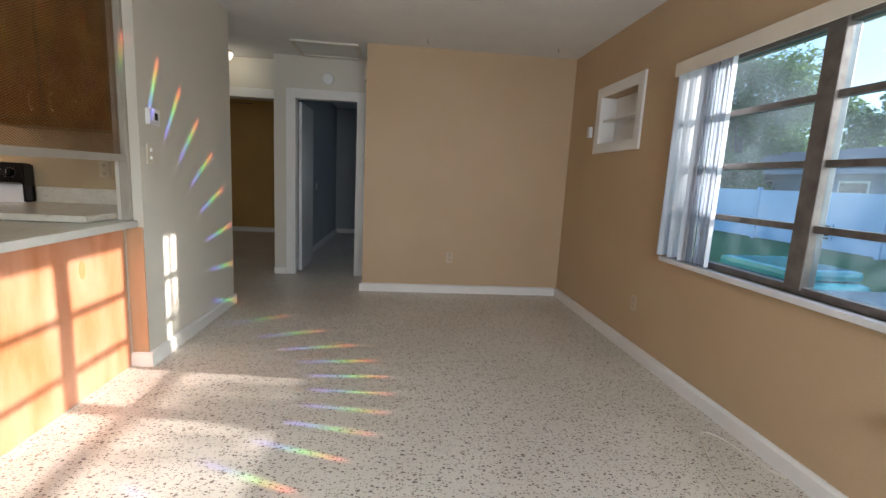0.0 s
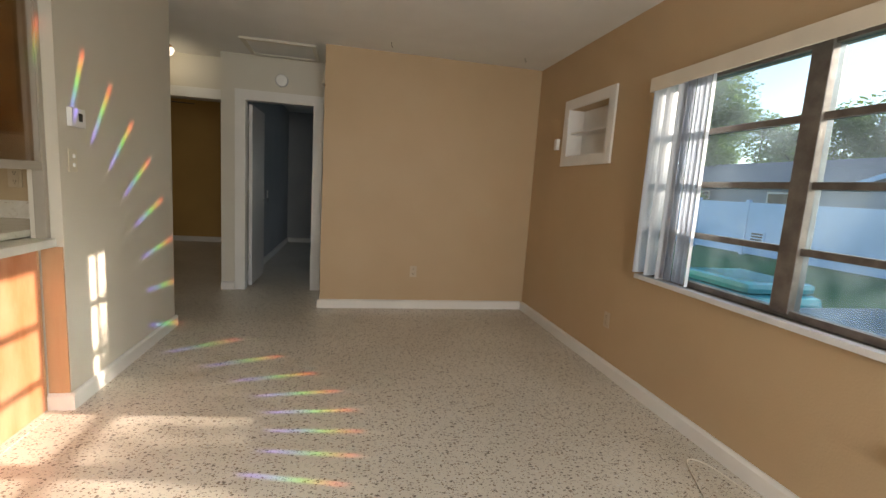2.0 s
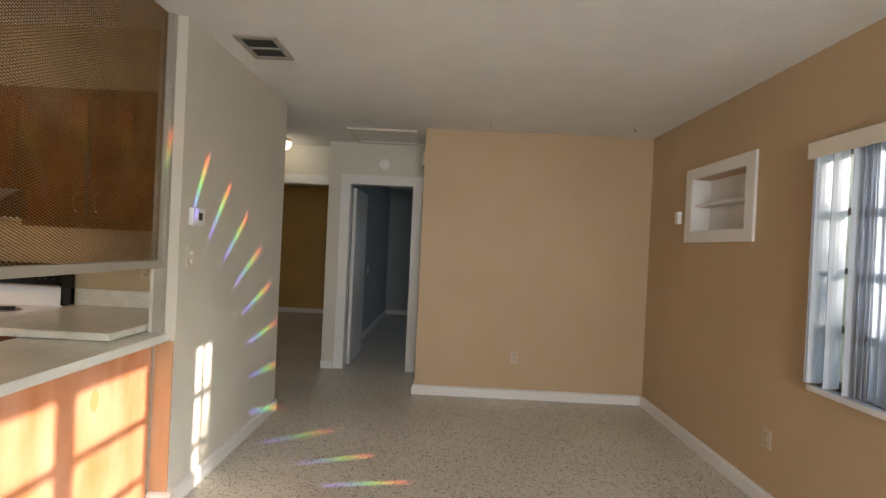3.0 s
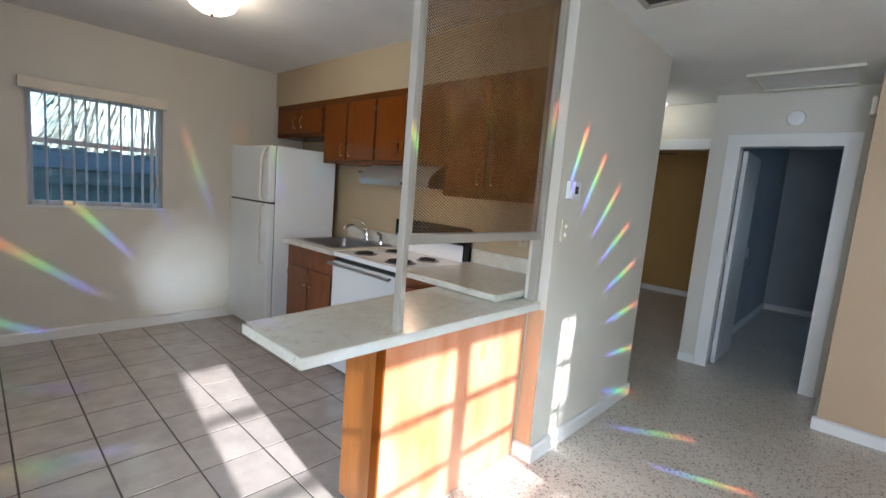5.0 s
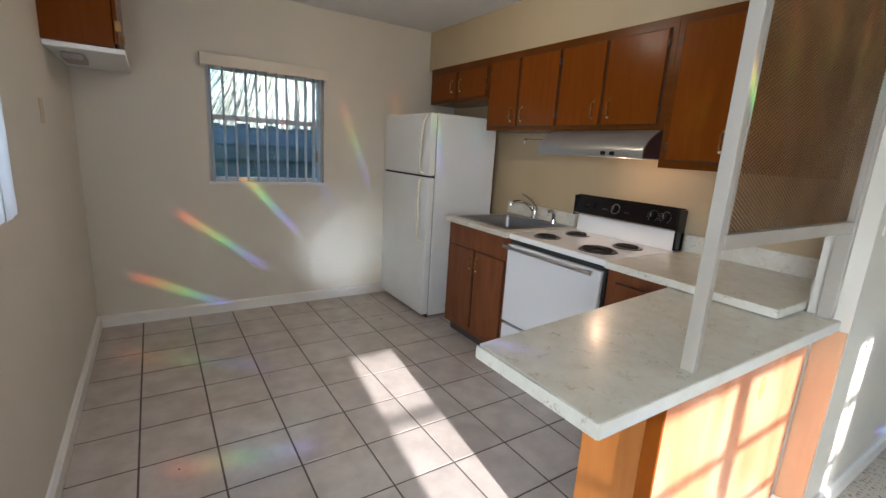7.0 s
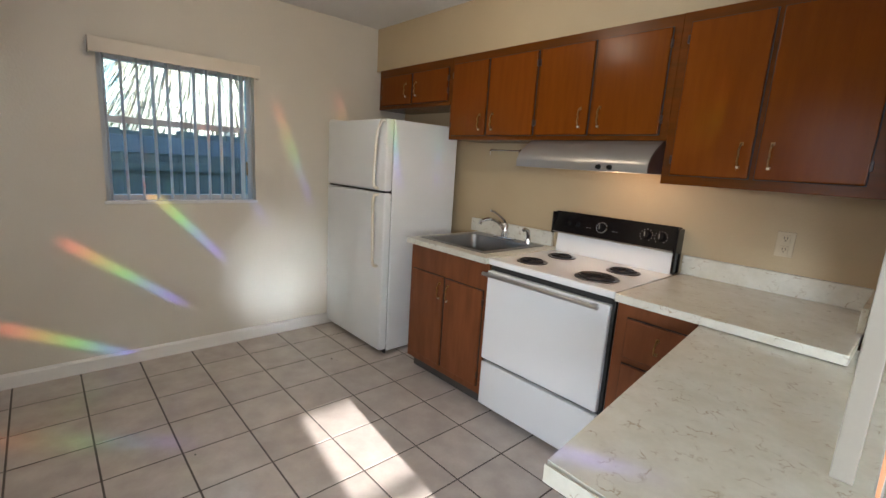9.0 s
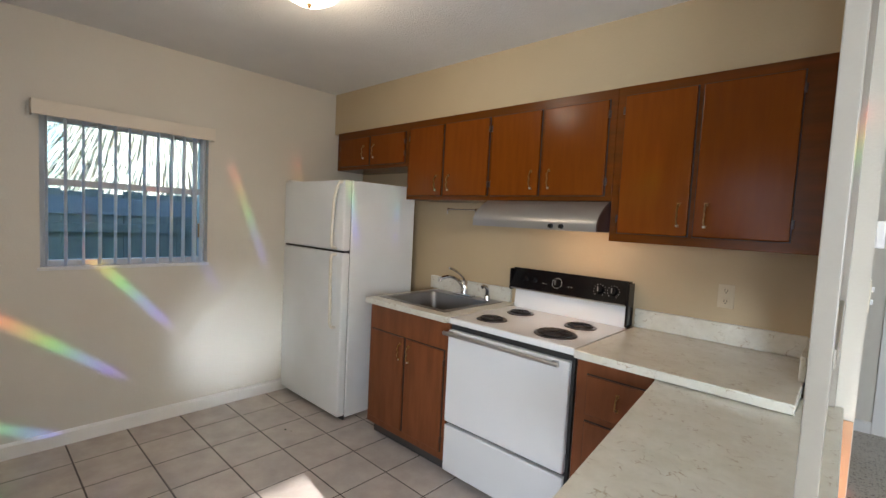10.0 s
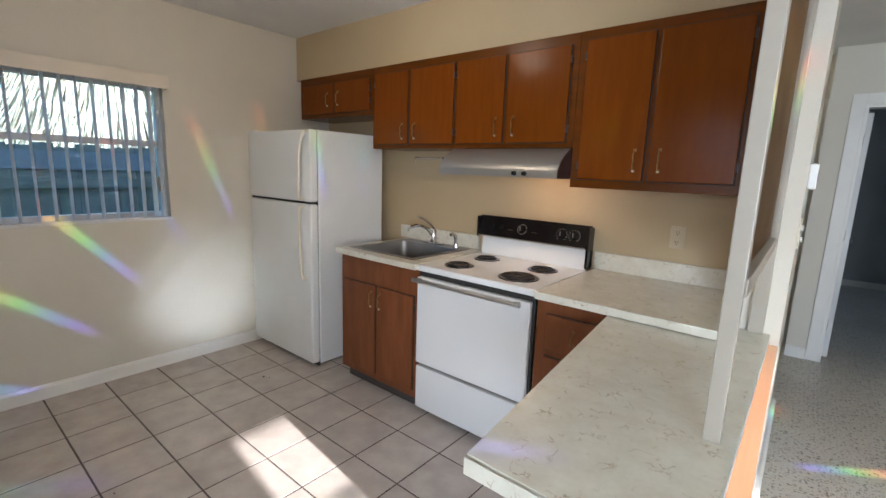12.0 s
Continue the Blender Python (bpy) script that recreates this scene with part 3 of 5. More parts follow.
# ---- windows ----
def window_east():
    ob = thing("window_living", (1.98, 2.085, 0.80), "wide aluminium awning window in two columns of four panes", "window")
    ob["kind"] = "structure"
    x0, x1 = 1.905, 1.955
    part("sill", block(1.835, 2.08, 1.13, 2.955, 0.770, 0.800, 0.004), M_CONCRETE, ob, "worn white-painted window sill")
    fr = block(x0, x1, 1.13, 2.955, 0.80, 0.835)
    box(fr, x0, x1, 1.13, 2.955, 1.965, 2.0)
    box(fr, x0, x1, 2.92, 2.955, 0.835, 1.965)
    box(fr, x0, x1, 1.13, 1.155, 0.835, 1.965)
    part("window_frame", fr, M_ALU, ob, "weathered bronze aluminium frame")
    part("mullion", block(1.893, 1.965, 1.948, 2.036, 0.82, 1.985, 0.004), M_ALU, ob, "weathered bronze aluminium mullion")
    for y0, y1 in ((1.155, 1.948), (2.036, 2.92)):
        for z in (1.10, 1.385, 1.675):
            part("rail", block(1.908, 1.945, y0, y1, z - 0.016, z + 0.016, 0.003), M_ALU, ob)
        for lo, hi in ((0.835, 1.084), (1.116, 1.369), (1.401, 1.659), (1.691, 1.965)):
            p = part("pane", block(1.930, 1.934, y0, y1, lo, hi), M_GLASS, ob, "slightly dirty glass pane")
            p.visible_shadow = False
    crank = tube(curve_points([(1.895, 1.170, 0.84), (1.870, 1.180, 0.865), (1.862, 1.200, 0.905), (1.862, 1.225, 0.925)], 5), 0.0075)
    part("crank_handle", crank, M_BLACK, ob, "black bent window crank", True)


window_east()

val = thing("blind_valance_living", (1.84, 2.08, 1.975), "long tan vinyl valance over the living room window", "window blind")
part("face_board", block(1.795, 1.805, 1.04, 2.965, 1.945, 2.028, 0.003), M_VALANCE, val)
part("head_rail", block(1.815, 1.85, 1.05, 2.955, 1.985, 2.02), M_ALU2, val)
part("return_end", block(1.805, 1.88, 2.957, 2.965, 1.945, 2.028), M_VALANCE, val)
part("return_end", block(1.805, 1.88, 1.04, 1.048, 1.945, 2.028), M_VALANCE, val)


def slats(name, y_list, x, z0, z1, turns, label, width=0.089, mat=None):
    """Upright vinyl slats, each hung at its own turn."""
    ob = thing(name, (x, sum(y_list) / len(y_list), z0), label, "window blind")
    for y, turn in zip(y_list, turns):
        bm = bmesh.new()
        n = 4
        front = []
        for k in range(n + 1):
            u = (k / n - 0.5) * width
            v = 0.007 * (1 - (2 * k / n - 1) ** 2)
            front.append((u, v))
        back = [(u, v + 0.0012) for u, v in front]
        ca, sa = math.cos(radians(turn)), math.sin(radians(turn))
        prof = [(x + u * sa + v * ca, y + u * ca - v * sa) for u, v in front + back[::-1]]
        lo = [bm.verts.new((a, b, z0)) for a, b in prof]
        hi = [bm.verts.new((a, b, z1)) for a, b in prof]
        m = len(prof)
        for k in range(m):
            bm.faces.new((lo[k], lo[(k + 1) % m], hi[(k + 1) % m], hi[k]))
        bm.faces.new(lo[::-1]), bm.faces.new(hi)
        bmesh.ops.recalc_face_normals(bm, faces=bm.faces)
        part("slat", bm, mat or M_SLAT, ob)
    return ob


slats("vertical_blind_living", [2.935, 2.917, 2.82, 2.72, 2.705, 2.69, 2.665, 2.645, 2.61, 2.575, 2.54, 2.505], 1.845, 0.815, 1.984,
      [80, 84, 82, 78, 35, 20, 24, 30, 28, 22, 26, 50], "white vertical blind drawn back to one side of the wide window")


def window_west():
    ob = thing("window_kitchen", (-4.98, 1.60, 1.085), "small white aluminium sash window behind open vertical slats", "window")
    ob["kind"] = "structure"
    y0, y1, z0, z1 = 1.150, 2.055, 1.085, 1.985
    part("sill", block(-5.08, -4.892, y0 - 0.012, y1 + 0.012, z0 - 0.014, z0 + 0.006, 0.003), M_CONCRETE, ob, "thin pale window sill")
    fr = block(-5.02, -4.96, y0, y1, z0 + 0.006, z0 + 0.04)
    box(fr, -5.02, -4.96, y0, y1, z1 - 0.035, z1)
    box(fr, -5.02, -4.96, y0, y0 + 0.03, z0 + 0.04, z1 - 0.035)
    box(fr, -5.02, -4.96, y1 - 0.03, y1, z0 + 0.04, z1 - 0.035)
    part("window_frame", fr, M_ALU2, ob, "white aluminium sash frame")
    part("meeting_rail", block(-5.005, -4.965, y0 + 0.03, y1 - 0.03, 1.575, 1.615, 0.003), M_ALU2, ob)
    for lo, hi in ((z0 + 0.04, 1.575), (1.615, z1 - 0.035)):
        p = part("pane", block(-4.988, -4.984, y0 + 0.03, y1 - 0.03, lo, hi), M_GLASS, ob)
        p.visible_shadow = False
    part("latch", block(-4.955, -4.93, y1 - 0.05, y1 - 0.03, 1.27, 1.37, 0.004), M_BRASS, ob, "small brass-coloured latch")


window_west()
slats("vertical_blind_kitchen", [1.185, 1.27, 1.355, 1.435, 1.515, 1.59, 1.67, 1.75, 1.83, 1.905, 1.975, 2.02], -4.925, 1.098, 1.975,
      [84, 80, 86, 78, 83, 88, 79, 86, 82, 80, 70, 76], "grey-white vertical slats turned edge-on before the kitchen window", 0.046)
val2 = thing("blind_valance_kitchen", (-4.87, 1.61, 1.955), "cream vinyl valance over the small kitchen window", "window blind")
part("face_board", block(-4.836, -4.828, 1.112, 2.075, 1.957, 2.042, 0.003), M_VALANCE, val2)
part("head_rail", block(-4.89, -4.85, 1.13, 2.06, 1.995, 2.035), M_ALU2, val2)
part("return_end", block(-4.90, -4.836, 1.112, 1.120, 1.957, 2.042), M_VALANCE, val2)
part("return_end", block(-4.90, -4.836, 2.067, 2.075, 1.957, 2.042), M_VALANCE, val2)

sx = [-2.79 + 0.078 * i for i in range(15)]
south_blind = thing("vertical_blind_dining", (-2.24, 0.41, 1.165), "closed white vertical blind over the side window", "window blind")
for i, x in enumerate(sx):
    b = block(x - 0.044, x + 0.044, 0.400 + 0.006 * (i % 2), 0.4015 + 0.006 * (i % 2), 1.165, 2.03)
    part("slat", b, M_SLAT, south_blind)
part("head_rail", block(-2.85, -1.66, 0.375, 0.425, 2.03, 2.07, 0.004), M_VALANCE, south_blind)

# ---- kitchen cabinets ----
def pull(parent, x, y, z, upright=True, n=1.0):
    """A bent brass pull standing 25 mm off a face that looks south."""
    h = 0.048
    if upright:
        pts = [(x, y, z - h), (x, y - 0.012, z - h + 0.004), (x, y - 0.024, z - 0.018), (x, y - 0.018, z), (x, y - 0.024, z + 0.018), (x, y - 0.012, z + h - 0.004), (x, y, z + h)]
    else:
        pts = [(x - 0.0, y, z - 0.030), (x, y - 0.022, z - 0.026), (x, y - 0.026, z), (x, y - 0.016, z + 0.022), (x, y, z + 0.030)]
    bm = tube(curve_points(pts, 4), 0.0036, 8)
    box(bm, x - 0.007, x + 0.007, y - 0.003, y, pts[0][2] - 0.008, pts[0][2] + 0.006)
    box(bm, x - 0.007, x + 0.007, y - 0.003, y, pts[-1][2] - 0.006, pts[-1][2] + 0.008)
    ob = part("handle", bm, M_BRASS, parent, "small bent brass pull", True)
    if upright:
        button = lathe([(0.002, -0.006), (0.005, -0.003), (0.0062, 0.0), (0.005, 0.003), (0.002, 0.006)], (x, y - 0.010, z - h), 12)
        part("button", button, M_IVORY, ob, "small pale screw button", True)
    return ob


def cabinet(name, x0, x1, yf, yb, z0, z1, doors, label, toe=0.0, wood=None, frame_wood=None):
    """A face-framed cabinet looking south; doors: (x0, x1, z0, z1, pull_x, pull_z, hinge_x)."""
    ob = thing(name, ((x0 + x1) / 2, yb, z0), label, "cabinet")
    zb = z0 + toe
    part("carcass", block(x0, x1, yf + 0.018, yb, zb, 0.76 if name == "sink_cabinet" else z1), wood or M_WOOD, ob)
    part("face_frame", block(x0, x1, yf, yf + 0.018, zb, z1, 0.002), frame_wood or M_WOODH, ob)
    if toe:
        part("toe_kick", block(x0 + 0.005, x1 - 0.005, yf + 0.06, yb, z0, zb), M_RUBBER, ob, "dark recessed toe kick")
    for i, (a, b, lo, hi, px, pz, hx) in enumerate(doors):
        kind = "door" if hi - lo > 0.2 and hx is not None else "drawer_front"
        d = part(kind, block(a, b, yf - 0.017, yf - 0.0005, lo, hi, 0.005), wood or M_WOOD, ob)
        # near-black sheet behind the door edge paints its shadow gap
        shadow = block(a - 0.004, b + 0.004, yf - 0.006, yf - 0.0003, lo - 0.004, hi + 0.004)
        part("lip", shadow, M_DARK, d, "dark sheet painting the shadow gap")
        if px is not None:
            pull(d, px, yf - 0.017, pz, hx is not None)
        if hx is not None:
            for hz in (lo + 0.07, hi - 0.07):
                part("hinge", block(hx - 0.005, hx + 0.005, yf - 0.016, yf - 0.001, hz - 0.018, hz + 0.018, 0.002), M_CHEEK, d, "small dark hinge")
    return ob


YF = 3.085
cabinet("wall_cabinet", -4.82, -3.915, YF, KN - 0.001, 1.865, 2.184,
        [(-4.765, -4.372, 1.895, 2.12, -4.43, 2.0, -4.77), (-4.345, -3.945, 1.895, 2.12, -4.30, 2.0, -3.94)],
        "small brown wood wall cabinet above the refrigerator")
cabinet("wall_cabinet", -3.913, -2.375, YF, KN - 0.001, 1.622, 2.184,
        [(-3.88, -3.555, 1.65, 2.13, -3.60, 1.735, -3.885), (-3.53, -3.165, 1.65, 2.13, -3.485, 1.735, -3.16),
         (-3.135, -2.80, 1.65, 2.13, -2.845, 1.74, -3.14), (-2.775, -2.415, 1.65, 2.13, -2.73, 1.74, -2.41)],
        "glossy brown wood wall cabinet with four doors above the range hood")
cabinet("wall_cabinet", -2.373, -1.548, YF - 0.003, KN - 0.001, 1.42, 2.184,
        [(-2.33, -2.015, 1.465, 2.135, -2.055, 1.56, -2.335), (-1.99, -1.645, 1.465, 2.135, -1.945, 1.56, -1.64)],
        "tall brown wood wall cabinet with two doors over the counter")
cabinet("sink_cabinet", -3.815, -3.10, 2.725, KN - 0.001, 0.0, 0.905,
        [(-3.785, -3.468, 0.14, 0.735, -3.495, 0.645, -3.79), (-3.445, -3.13, 0.14, 0.735, -3.415, 0.645, -3.125)],
        "reddish brown wood sink cabinet, scuffed", 0.09, M_WORN, M_WORN)
cabinet("drawer_cabinet", -2.325, -1.90, 2.725, KN - 0.001, 0.0, 0.905,
        [(-2.27, -1.99, 0.66, 0.835, -2.13, 0.75, None), (-2.27, -1.99, 0.43, 0.625, -2.13, 0.53, None), (-2.27, -1.99, 0.14, 0.395, -2.13, 0.27, None)],
        "brown wood cabinet of three drawers beside the range", 0.09, M_WORN, M_WORN)

# corner cabinet over the south wall
sc = thing("wall_cabinet_dining", (-4.44, KS, 1.80), "brown wood wall cabinet with a white hood beneath", "cabinet")
part("carcass", block(-4.89, -3.99, KS, 0.645, 1.865, 2.50, 0.002), M_WOOD, sc)
for a, b in ((-4.87, -4.45), (-4.43, -4.01)):
    d = part("door", block(a, b, 0.647, 0.665, 1.89, 2.47, 0.004), M_WOOD, sc)
    part("hinge", block(b - 0.008, b + 0.004, 0.655, 0.680, 1.95, 2.0), M_BRASS, d, "small brass hinge")
hoodlet = thing("small_vent_hood", (-4.44, KS, 1.79), "white under-cabinet vent hood", "range hood")
part("shell", block(-4.88, -3.992, KS, 0.69, 1.835, 1.862, 0.004), M_FRIDGE, hoodlet)
part("filter_box", block(-4.40, -4.15, 0.40, 0.50, 1.80, 1.8345, 0.01), M_VENT, hoodlet)
wp = thing("wall_plate", (-3.775, KS, 1.51), "narrow tan painted wall plate", "switch")
part("plate", block(-3.81, -3.745, KS, KS + 0.006, 1.455, 1.57, 0.002), M_TANPL, wp)

# ---- counters ----
ZC = 0.943
ctr = thing("sink_counter", (-3.46, 3.05, 0.905), "cream veined laminate counter with an inset sink", "counter")
slab = block(-3.835, -3.095, 2.685, 2.775, 0.906, ZC, 0.006)
box(slab, -3.835, -3.095, 3.345, KN - 0.001, 0.906, ZC)
box(slab, -3.835, -3.775, 2.775, 3.345, 0.906, ZC)
box(slab, -3.195, -3.095, 2.775, 3.345, 0.906, ZC)
part("worktop", slab, M_LAM, ctr)
part("backsplash", block(-3.92, -3.155, KN - 0.024, KN - 0.001, ZC + 0.001, 1.04, 0.003), M_LAM, ctr)
ctr2 = thing("corner_counter", (-1.93, 3.05, 0.905), "cream veined laminate counter beside the range", "counter")
part("worktop", block(-2.322, -1.552, 2.675, KN - 0.001, 0.906, ZC, 0.006), M_LAM, ctr2)
part("backsplash", block(-2.322, -1.572, KN - 0.024, KN - 0.001, ZC + 0.001, 1.045, 0.003), M_LAM, ctr2)
part("side_splash", block(-1.570, -1.549, 2.99, KN - 0.001, ZC + 0.001, 1.040, 0.003), M_LAM, ctr2)

ZP = 0.902
pen = thing("peninsula_counter", (-1.65, 2.2, 0.862), "grey-cream veined laminate breakfast counter, slightly stained", "counter")
bm = bmesh.new()
outline = [(-1.438, 1.527), (-1.438, 2.925), (-1.555, 2.925), (-1.555, 2.990), (-1.99, 2.990), (-1.99, 2.715), (-1.981, 2.675), (-1.868, 1.537)]
lo = [bm.verts.new((x, y, 0.862)) for x, y in outline]
hi = [bm.verts.new((x, y, ZP)) for x, y in outline]
for k in range(len(outline)):
    bm.faces.new((lo[k], lo[(k + 1) % len(outline)], hi[(k + 1) % len(outline)], hi[k]))
bm.faces.new(lo[::-1]), bm.faces.new(hi)
bmesh.ops.recalc_face_normals(bm, faces=bm.faces)
part("top", bm, M_LAM, pen)
part("edge_band", block(-1.4375, -1.435, 1.528, 2.924, 0.8625, ZP - 0.0015), M_EDGE, pen, "pale laminate edge band")
part("edge_band", block(-1.866, -1.439, 1.5235, 1.5265, 0.8625, ZP - 0.0015), M_LAM, pen, "veined laminate edge band")

base = thing("breakfast_bar_base", (-1.65, 2.4, 0), "orange varnished plywood base under the breakfast counter", "cabinet")
part("front_panel", block(-1.522, -1.508, 1.925, 2.90, 0.0, 0.861, 0.001), M_PANEL, base, "orange varnished plywood panel, pale patches for scuffs and sun haze")
part("end_panel", block(-1.765, -1.5225, 1.925, 1.943, 0.085, 0.861, 0.001), M_PANEL2, base, "amber veneer end panel")
part("corner_post", block(-1.553, -1.505, 1.915, 1.9245, 0.0, 0.861, 0.001), M_WOOD, base, "brown corner strip")
part("carcass", block(-1.765, -1.523, 1.944, 2.90, 0.085, 0.861), M_WOOD, base)
part("toe_kick", block(-1.73, -1.523, 1.96, 2.90, 0.0, 0.084), M_RUBBER, base, "dark recessed toe kick")
# added cover that gives the wall end the panel's orange bounce
part("return_panel", block(-1.502, -1.407, 2.920, 2.9285, 0.09, 0.861, 0.001), M_ORANGE_BOUNCE, base, "thin cover on the partition end, orange bounce light in its colour")
part("foot_bead", block(-1.5075, -1.503, 1.93, 2.90, 0.003, 0.008, 0.001), M_POST_DIM, base, "thin grey caulk bead")
scuff = lathe([(0.026, 0), (0.024, 0.0004), (0.01, 0.0005)], (0, 0, 0), 14)
scuff.transform(Matrix.Translation((-1.5078, 2.55, 0.68)) @ Matrix.Rotation(radians(90), 4, "Y") @ Matrix.Diagonal((1.9, 0.95, 1, 1)))
part("scuff", scuff, M_SCUFF, base, "brown oval scuff mark")
part("end_strip", block(-1.519, -1.506, 2.9015, 2.912, 0.0, 0.861, 0.002), M_ORANGE_BOUNCE, base, "worn painted scribe strip")

# ---- divider of posts and metal mesh ----
div = thing("divider_screen", (-1.47, 2.45, 0.903), "white painted divider frame holding a bronze metal mesh", "room divider")
part("post", block(-1.502, -1.466, 1.940, 1.966, ZP + 0.001, CEIL - 0.001, 0.003), M_POST_DIM, div, "slim white painted post")
part("wall_post", block(-1.508, -1.458, 2.900, 2.929, ZP + 0.001, CEIL - 0.001, 0.003), M_POST_DIM, div, "white painted wall trim")
part("beam", block(-1.502, -1.462, 1.967, 2.904, 1.238, 1.278, 0.003), M_POST_DIM, div, "white painted cross rail")
part("stop", block(-1.476, -1.466, 1.967, 1.977, 1.279, CEIL - 0.001), M_POST_DIM, div)
part("stop", block(-1.476, -1.466, 2.894, 2.904, 1.279, CEIL - 0.001), M_POST_DIM, div)


def expanded_metal(x, y0, y1, z0, z1, lw=0.021, sw=0.0115, width=0.0032, thick=0.0012):
    """Diamond mesh of thin tilted strands."""
    verts, faces = [], []
    ny, nz = int((y1 - y0) / lw), int((z1 - z0) / sw)
    for j in range(nz * 2):
        za = z0 + j * sw / 2
        for i in range(ny * 2):
            if (i + j) % 2:
                continue
            ya = y0 + i * lw / 2
            for dy in (-1, 1):
                a = (ya, za)
                b = (ya + dy * lw / 2, za + sw / 2)
                if b[0] < y0 or b[0] > y1 or b[1] > z1:
                    continue
                n = len(verts)
                for q in (a, b):
                    verts += [(x - width / 2, q[0], q[1] - 0.0012 - thick / 2), (x + width / 2, q[0], q[1] + 0.0012 - thick / 2),
                              (x + width / 2, q[0], q[1] + 0.0012 + thick / 2), (x - width / 2, q[0], q[1] - 0.0012 + thick / 2)]
                faces += [(n + k, n + (k + 1) % 4, n + 4 + (k + 1) % 4, n + 4 + k) for k in range(4)]
    me = bpy.data.meshes.new("expanded_metal")
    me.from_pydata(verts, [], faces)
    me.materials.append(M_MESH)
    return me


screen = new("metal_mesh", expanded_metal(0, -0.465, 0.465, 0, 1.25))
screen.parent = div
screen.location = Vector((-1.484, 2.436, 1.279)) - origin(div)
tagged(screen, "bronze-coloured diamond expanded metal", "", "", "stuff")

# ---- refrigerator ----
fr = thing("refrigerator", (-4.46, 3.02, 0), "white top-freezer refrigerator with yellowed handles", "refrigerator")
FX0, FX1 = -4.896, -4.060
part("body", block(FX0 + 0.005, FX1, 2.715, 3.315, 0.02, 1.728, 0.008), M_FRIDGE, fr)
fz = part("freezer_door", block(FX0, FX1, 2.645, 2.708, 1.232, 1.728, 0.014), M_FRIDGE, fr, "white freezer door")
fd = part("fridge_door", block(FX0, FX1, 2.645, 2.708, 0.035, 1.216, 0.014), M_FRIDGE, fr, "white refrigerator door")
part("gasket", block(FX0 + 0.012, FX1 - 0.012, 2.700, 2.714, 0.09, 1.72), M_DARK, fr, "dark door gasket")
part("divider", block(FX0 + 0.01, FX1 - 0.01, 2.660, 2.700, 1.217, 1.231), M_DARK, fr, "dark gap between the doors")
part("grille", block(FX0 + 0.01, FX1 - 0.01, 2.700, 2.714, 0.0, 0.07, 0.003), M_RUBBER, fr, "dark base grille")
part("handle", tube(curve_points([(-4.085, 2.648, 1.715), (-4.092, 2.618, 1.70), (-4.115, 2.602, 1.60), (-4.130, 2.600, 1.42), (-4.140, 2.606, 1.27), (-4.140, 2.646, 1.245)], 5), 0.011), M_YELLOWED, fz, "curved yellowed plastic handle", True)
part("handle", tube(curve_points([(-4.140, 2.646, 1.205), (-4.140, 2.606, 1.18), (-4.132, 2.600, 1.00), (-4.125, 2.600, 0.85), (-4.125, 2.606, 0.70), (-4.125, 2.646, 0.68)], 5), 0.011), M_YELLOWED, fd, "curved yellowed plastic handle", True)
part("hinge_cap", block(FX0 + 0.02, FX0 + 0.09, 2.65, 2.74, 1.729, 1.742, 0.004), M_WHITEPL, fr)

# ---- range ----
st = thing("electric_range", (-2.71, 3.0, 0), "white electric range with four coil burners and a black back panel", "stove")
SX0, SX1 = -3.092, -2.332
part("body", block(SX0 + 0.004, SX1 - 0.004, 2.745, 3.405, 0.03, 0.905, 0.004), M_ENAMEL, st)
part("side_trim", block(SX1 - 0.018, SX1 - 0.003, 2.722, 2.744, 0.06, 0.90), M_DARK, st, "dark side gap")
part("plinth", block(SX0 + 0.03, SX1 - 0.03, 2.79, 3.38, 0.0, 0.03), M_RUBBER, st)
part("cooktop", block(SX0, SX1, 2.705, 3.335, 0.905, 0.940, 0.008), M_ENAMEL, st, "white enamel cooktop")
od = part("oven_door", block(SX0 + 0.004, SX1 - 0.020, 2.700, 2.743, 0.345, 0.872, 0.008), M_ENAMEL, st, "white oven door")
hb = rod(bmesh.new(), (SX0 + 0.0, 2.662, 0.858), (SX1 - 0.055, 2.662, 0.858), 0.011)
for hxx in (SX0 + 0.03, SX1 - 0.085):
    box(hb, hxx - 0.012, hxx + 0.012, 2.660, 2.702, 0.850, 0.866)
part("handle", hb, M_STEEL, od, "steel bar handle", True)
part("top_vent", block(SX0 + 0.01, SX1 - 0.01, 2.722, 2.744, 0.875, 0.903), M_DARK, st, "dark vent gap")
dr = part("storage_drawer", block(SX0 + 0.004, SX1 - 0.020, 2.704, 2.743, 0.055, 0.325, 0.008), M_ENAMEL, st, "white storage drawer")
part("drawer_gap", block(SX0 + 0.006, SX1 - 0.006, 2.730, 2.744, 0.326, 0.344), M_DARK, st)
part("backguard", extrude_profile([(3.336, 0.935), (3.405, 0.935), (3.405, 1.068), (3.348, 1.068)], "x", SX0 + 0.012, SX1 - 0.018), M_ENAMEL, st, "white backguard")
panel = part("control_panel", extrude_profile([(3.318, 1.069), (3.405, 1.069), (3.405, 1.192), (3.352, 1.196)], "x", SX0 - 0.012, SX1 - 0.018), M_BLACK, st, "glossy black control panel")
part("end_cap", block(SX1 - 0.0175, SX1 - 0.003, 3.322, 3.406, 0.945, 1.185, 0.004), M_BLACK, st, "black end cap")
part("end_cap", block(SX0 - 0.026, SX0 - 0.0125, 3.322, 3.406, 1.05, 1.19, 0.004), M_BLACK, st, "black end cap")
part("trim_strip", block(SX0 - 0.010, SX1 - 0.019, 3.314, 3.330, 1.060, 1.0685, 0.001), M_CHROME, st, "bright chrome trim strip")
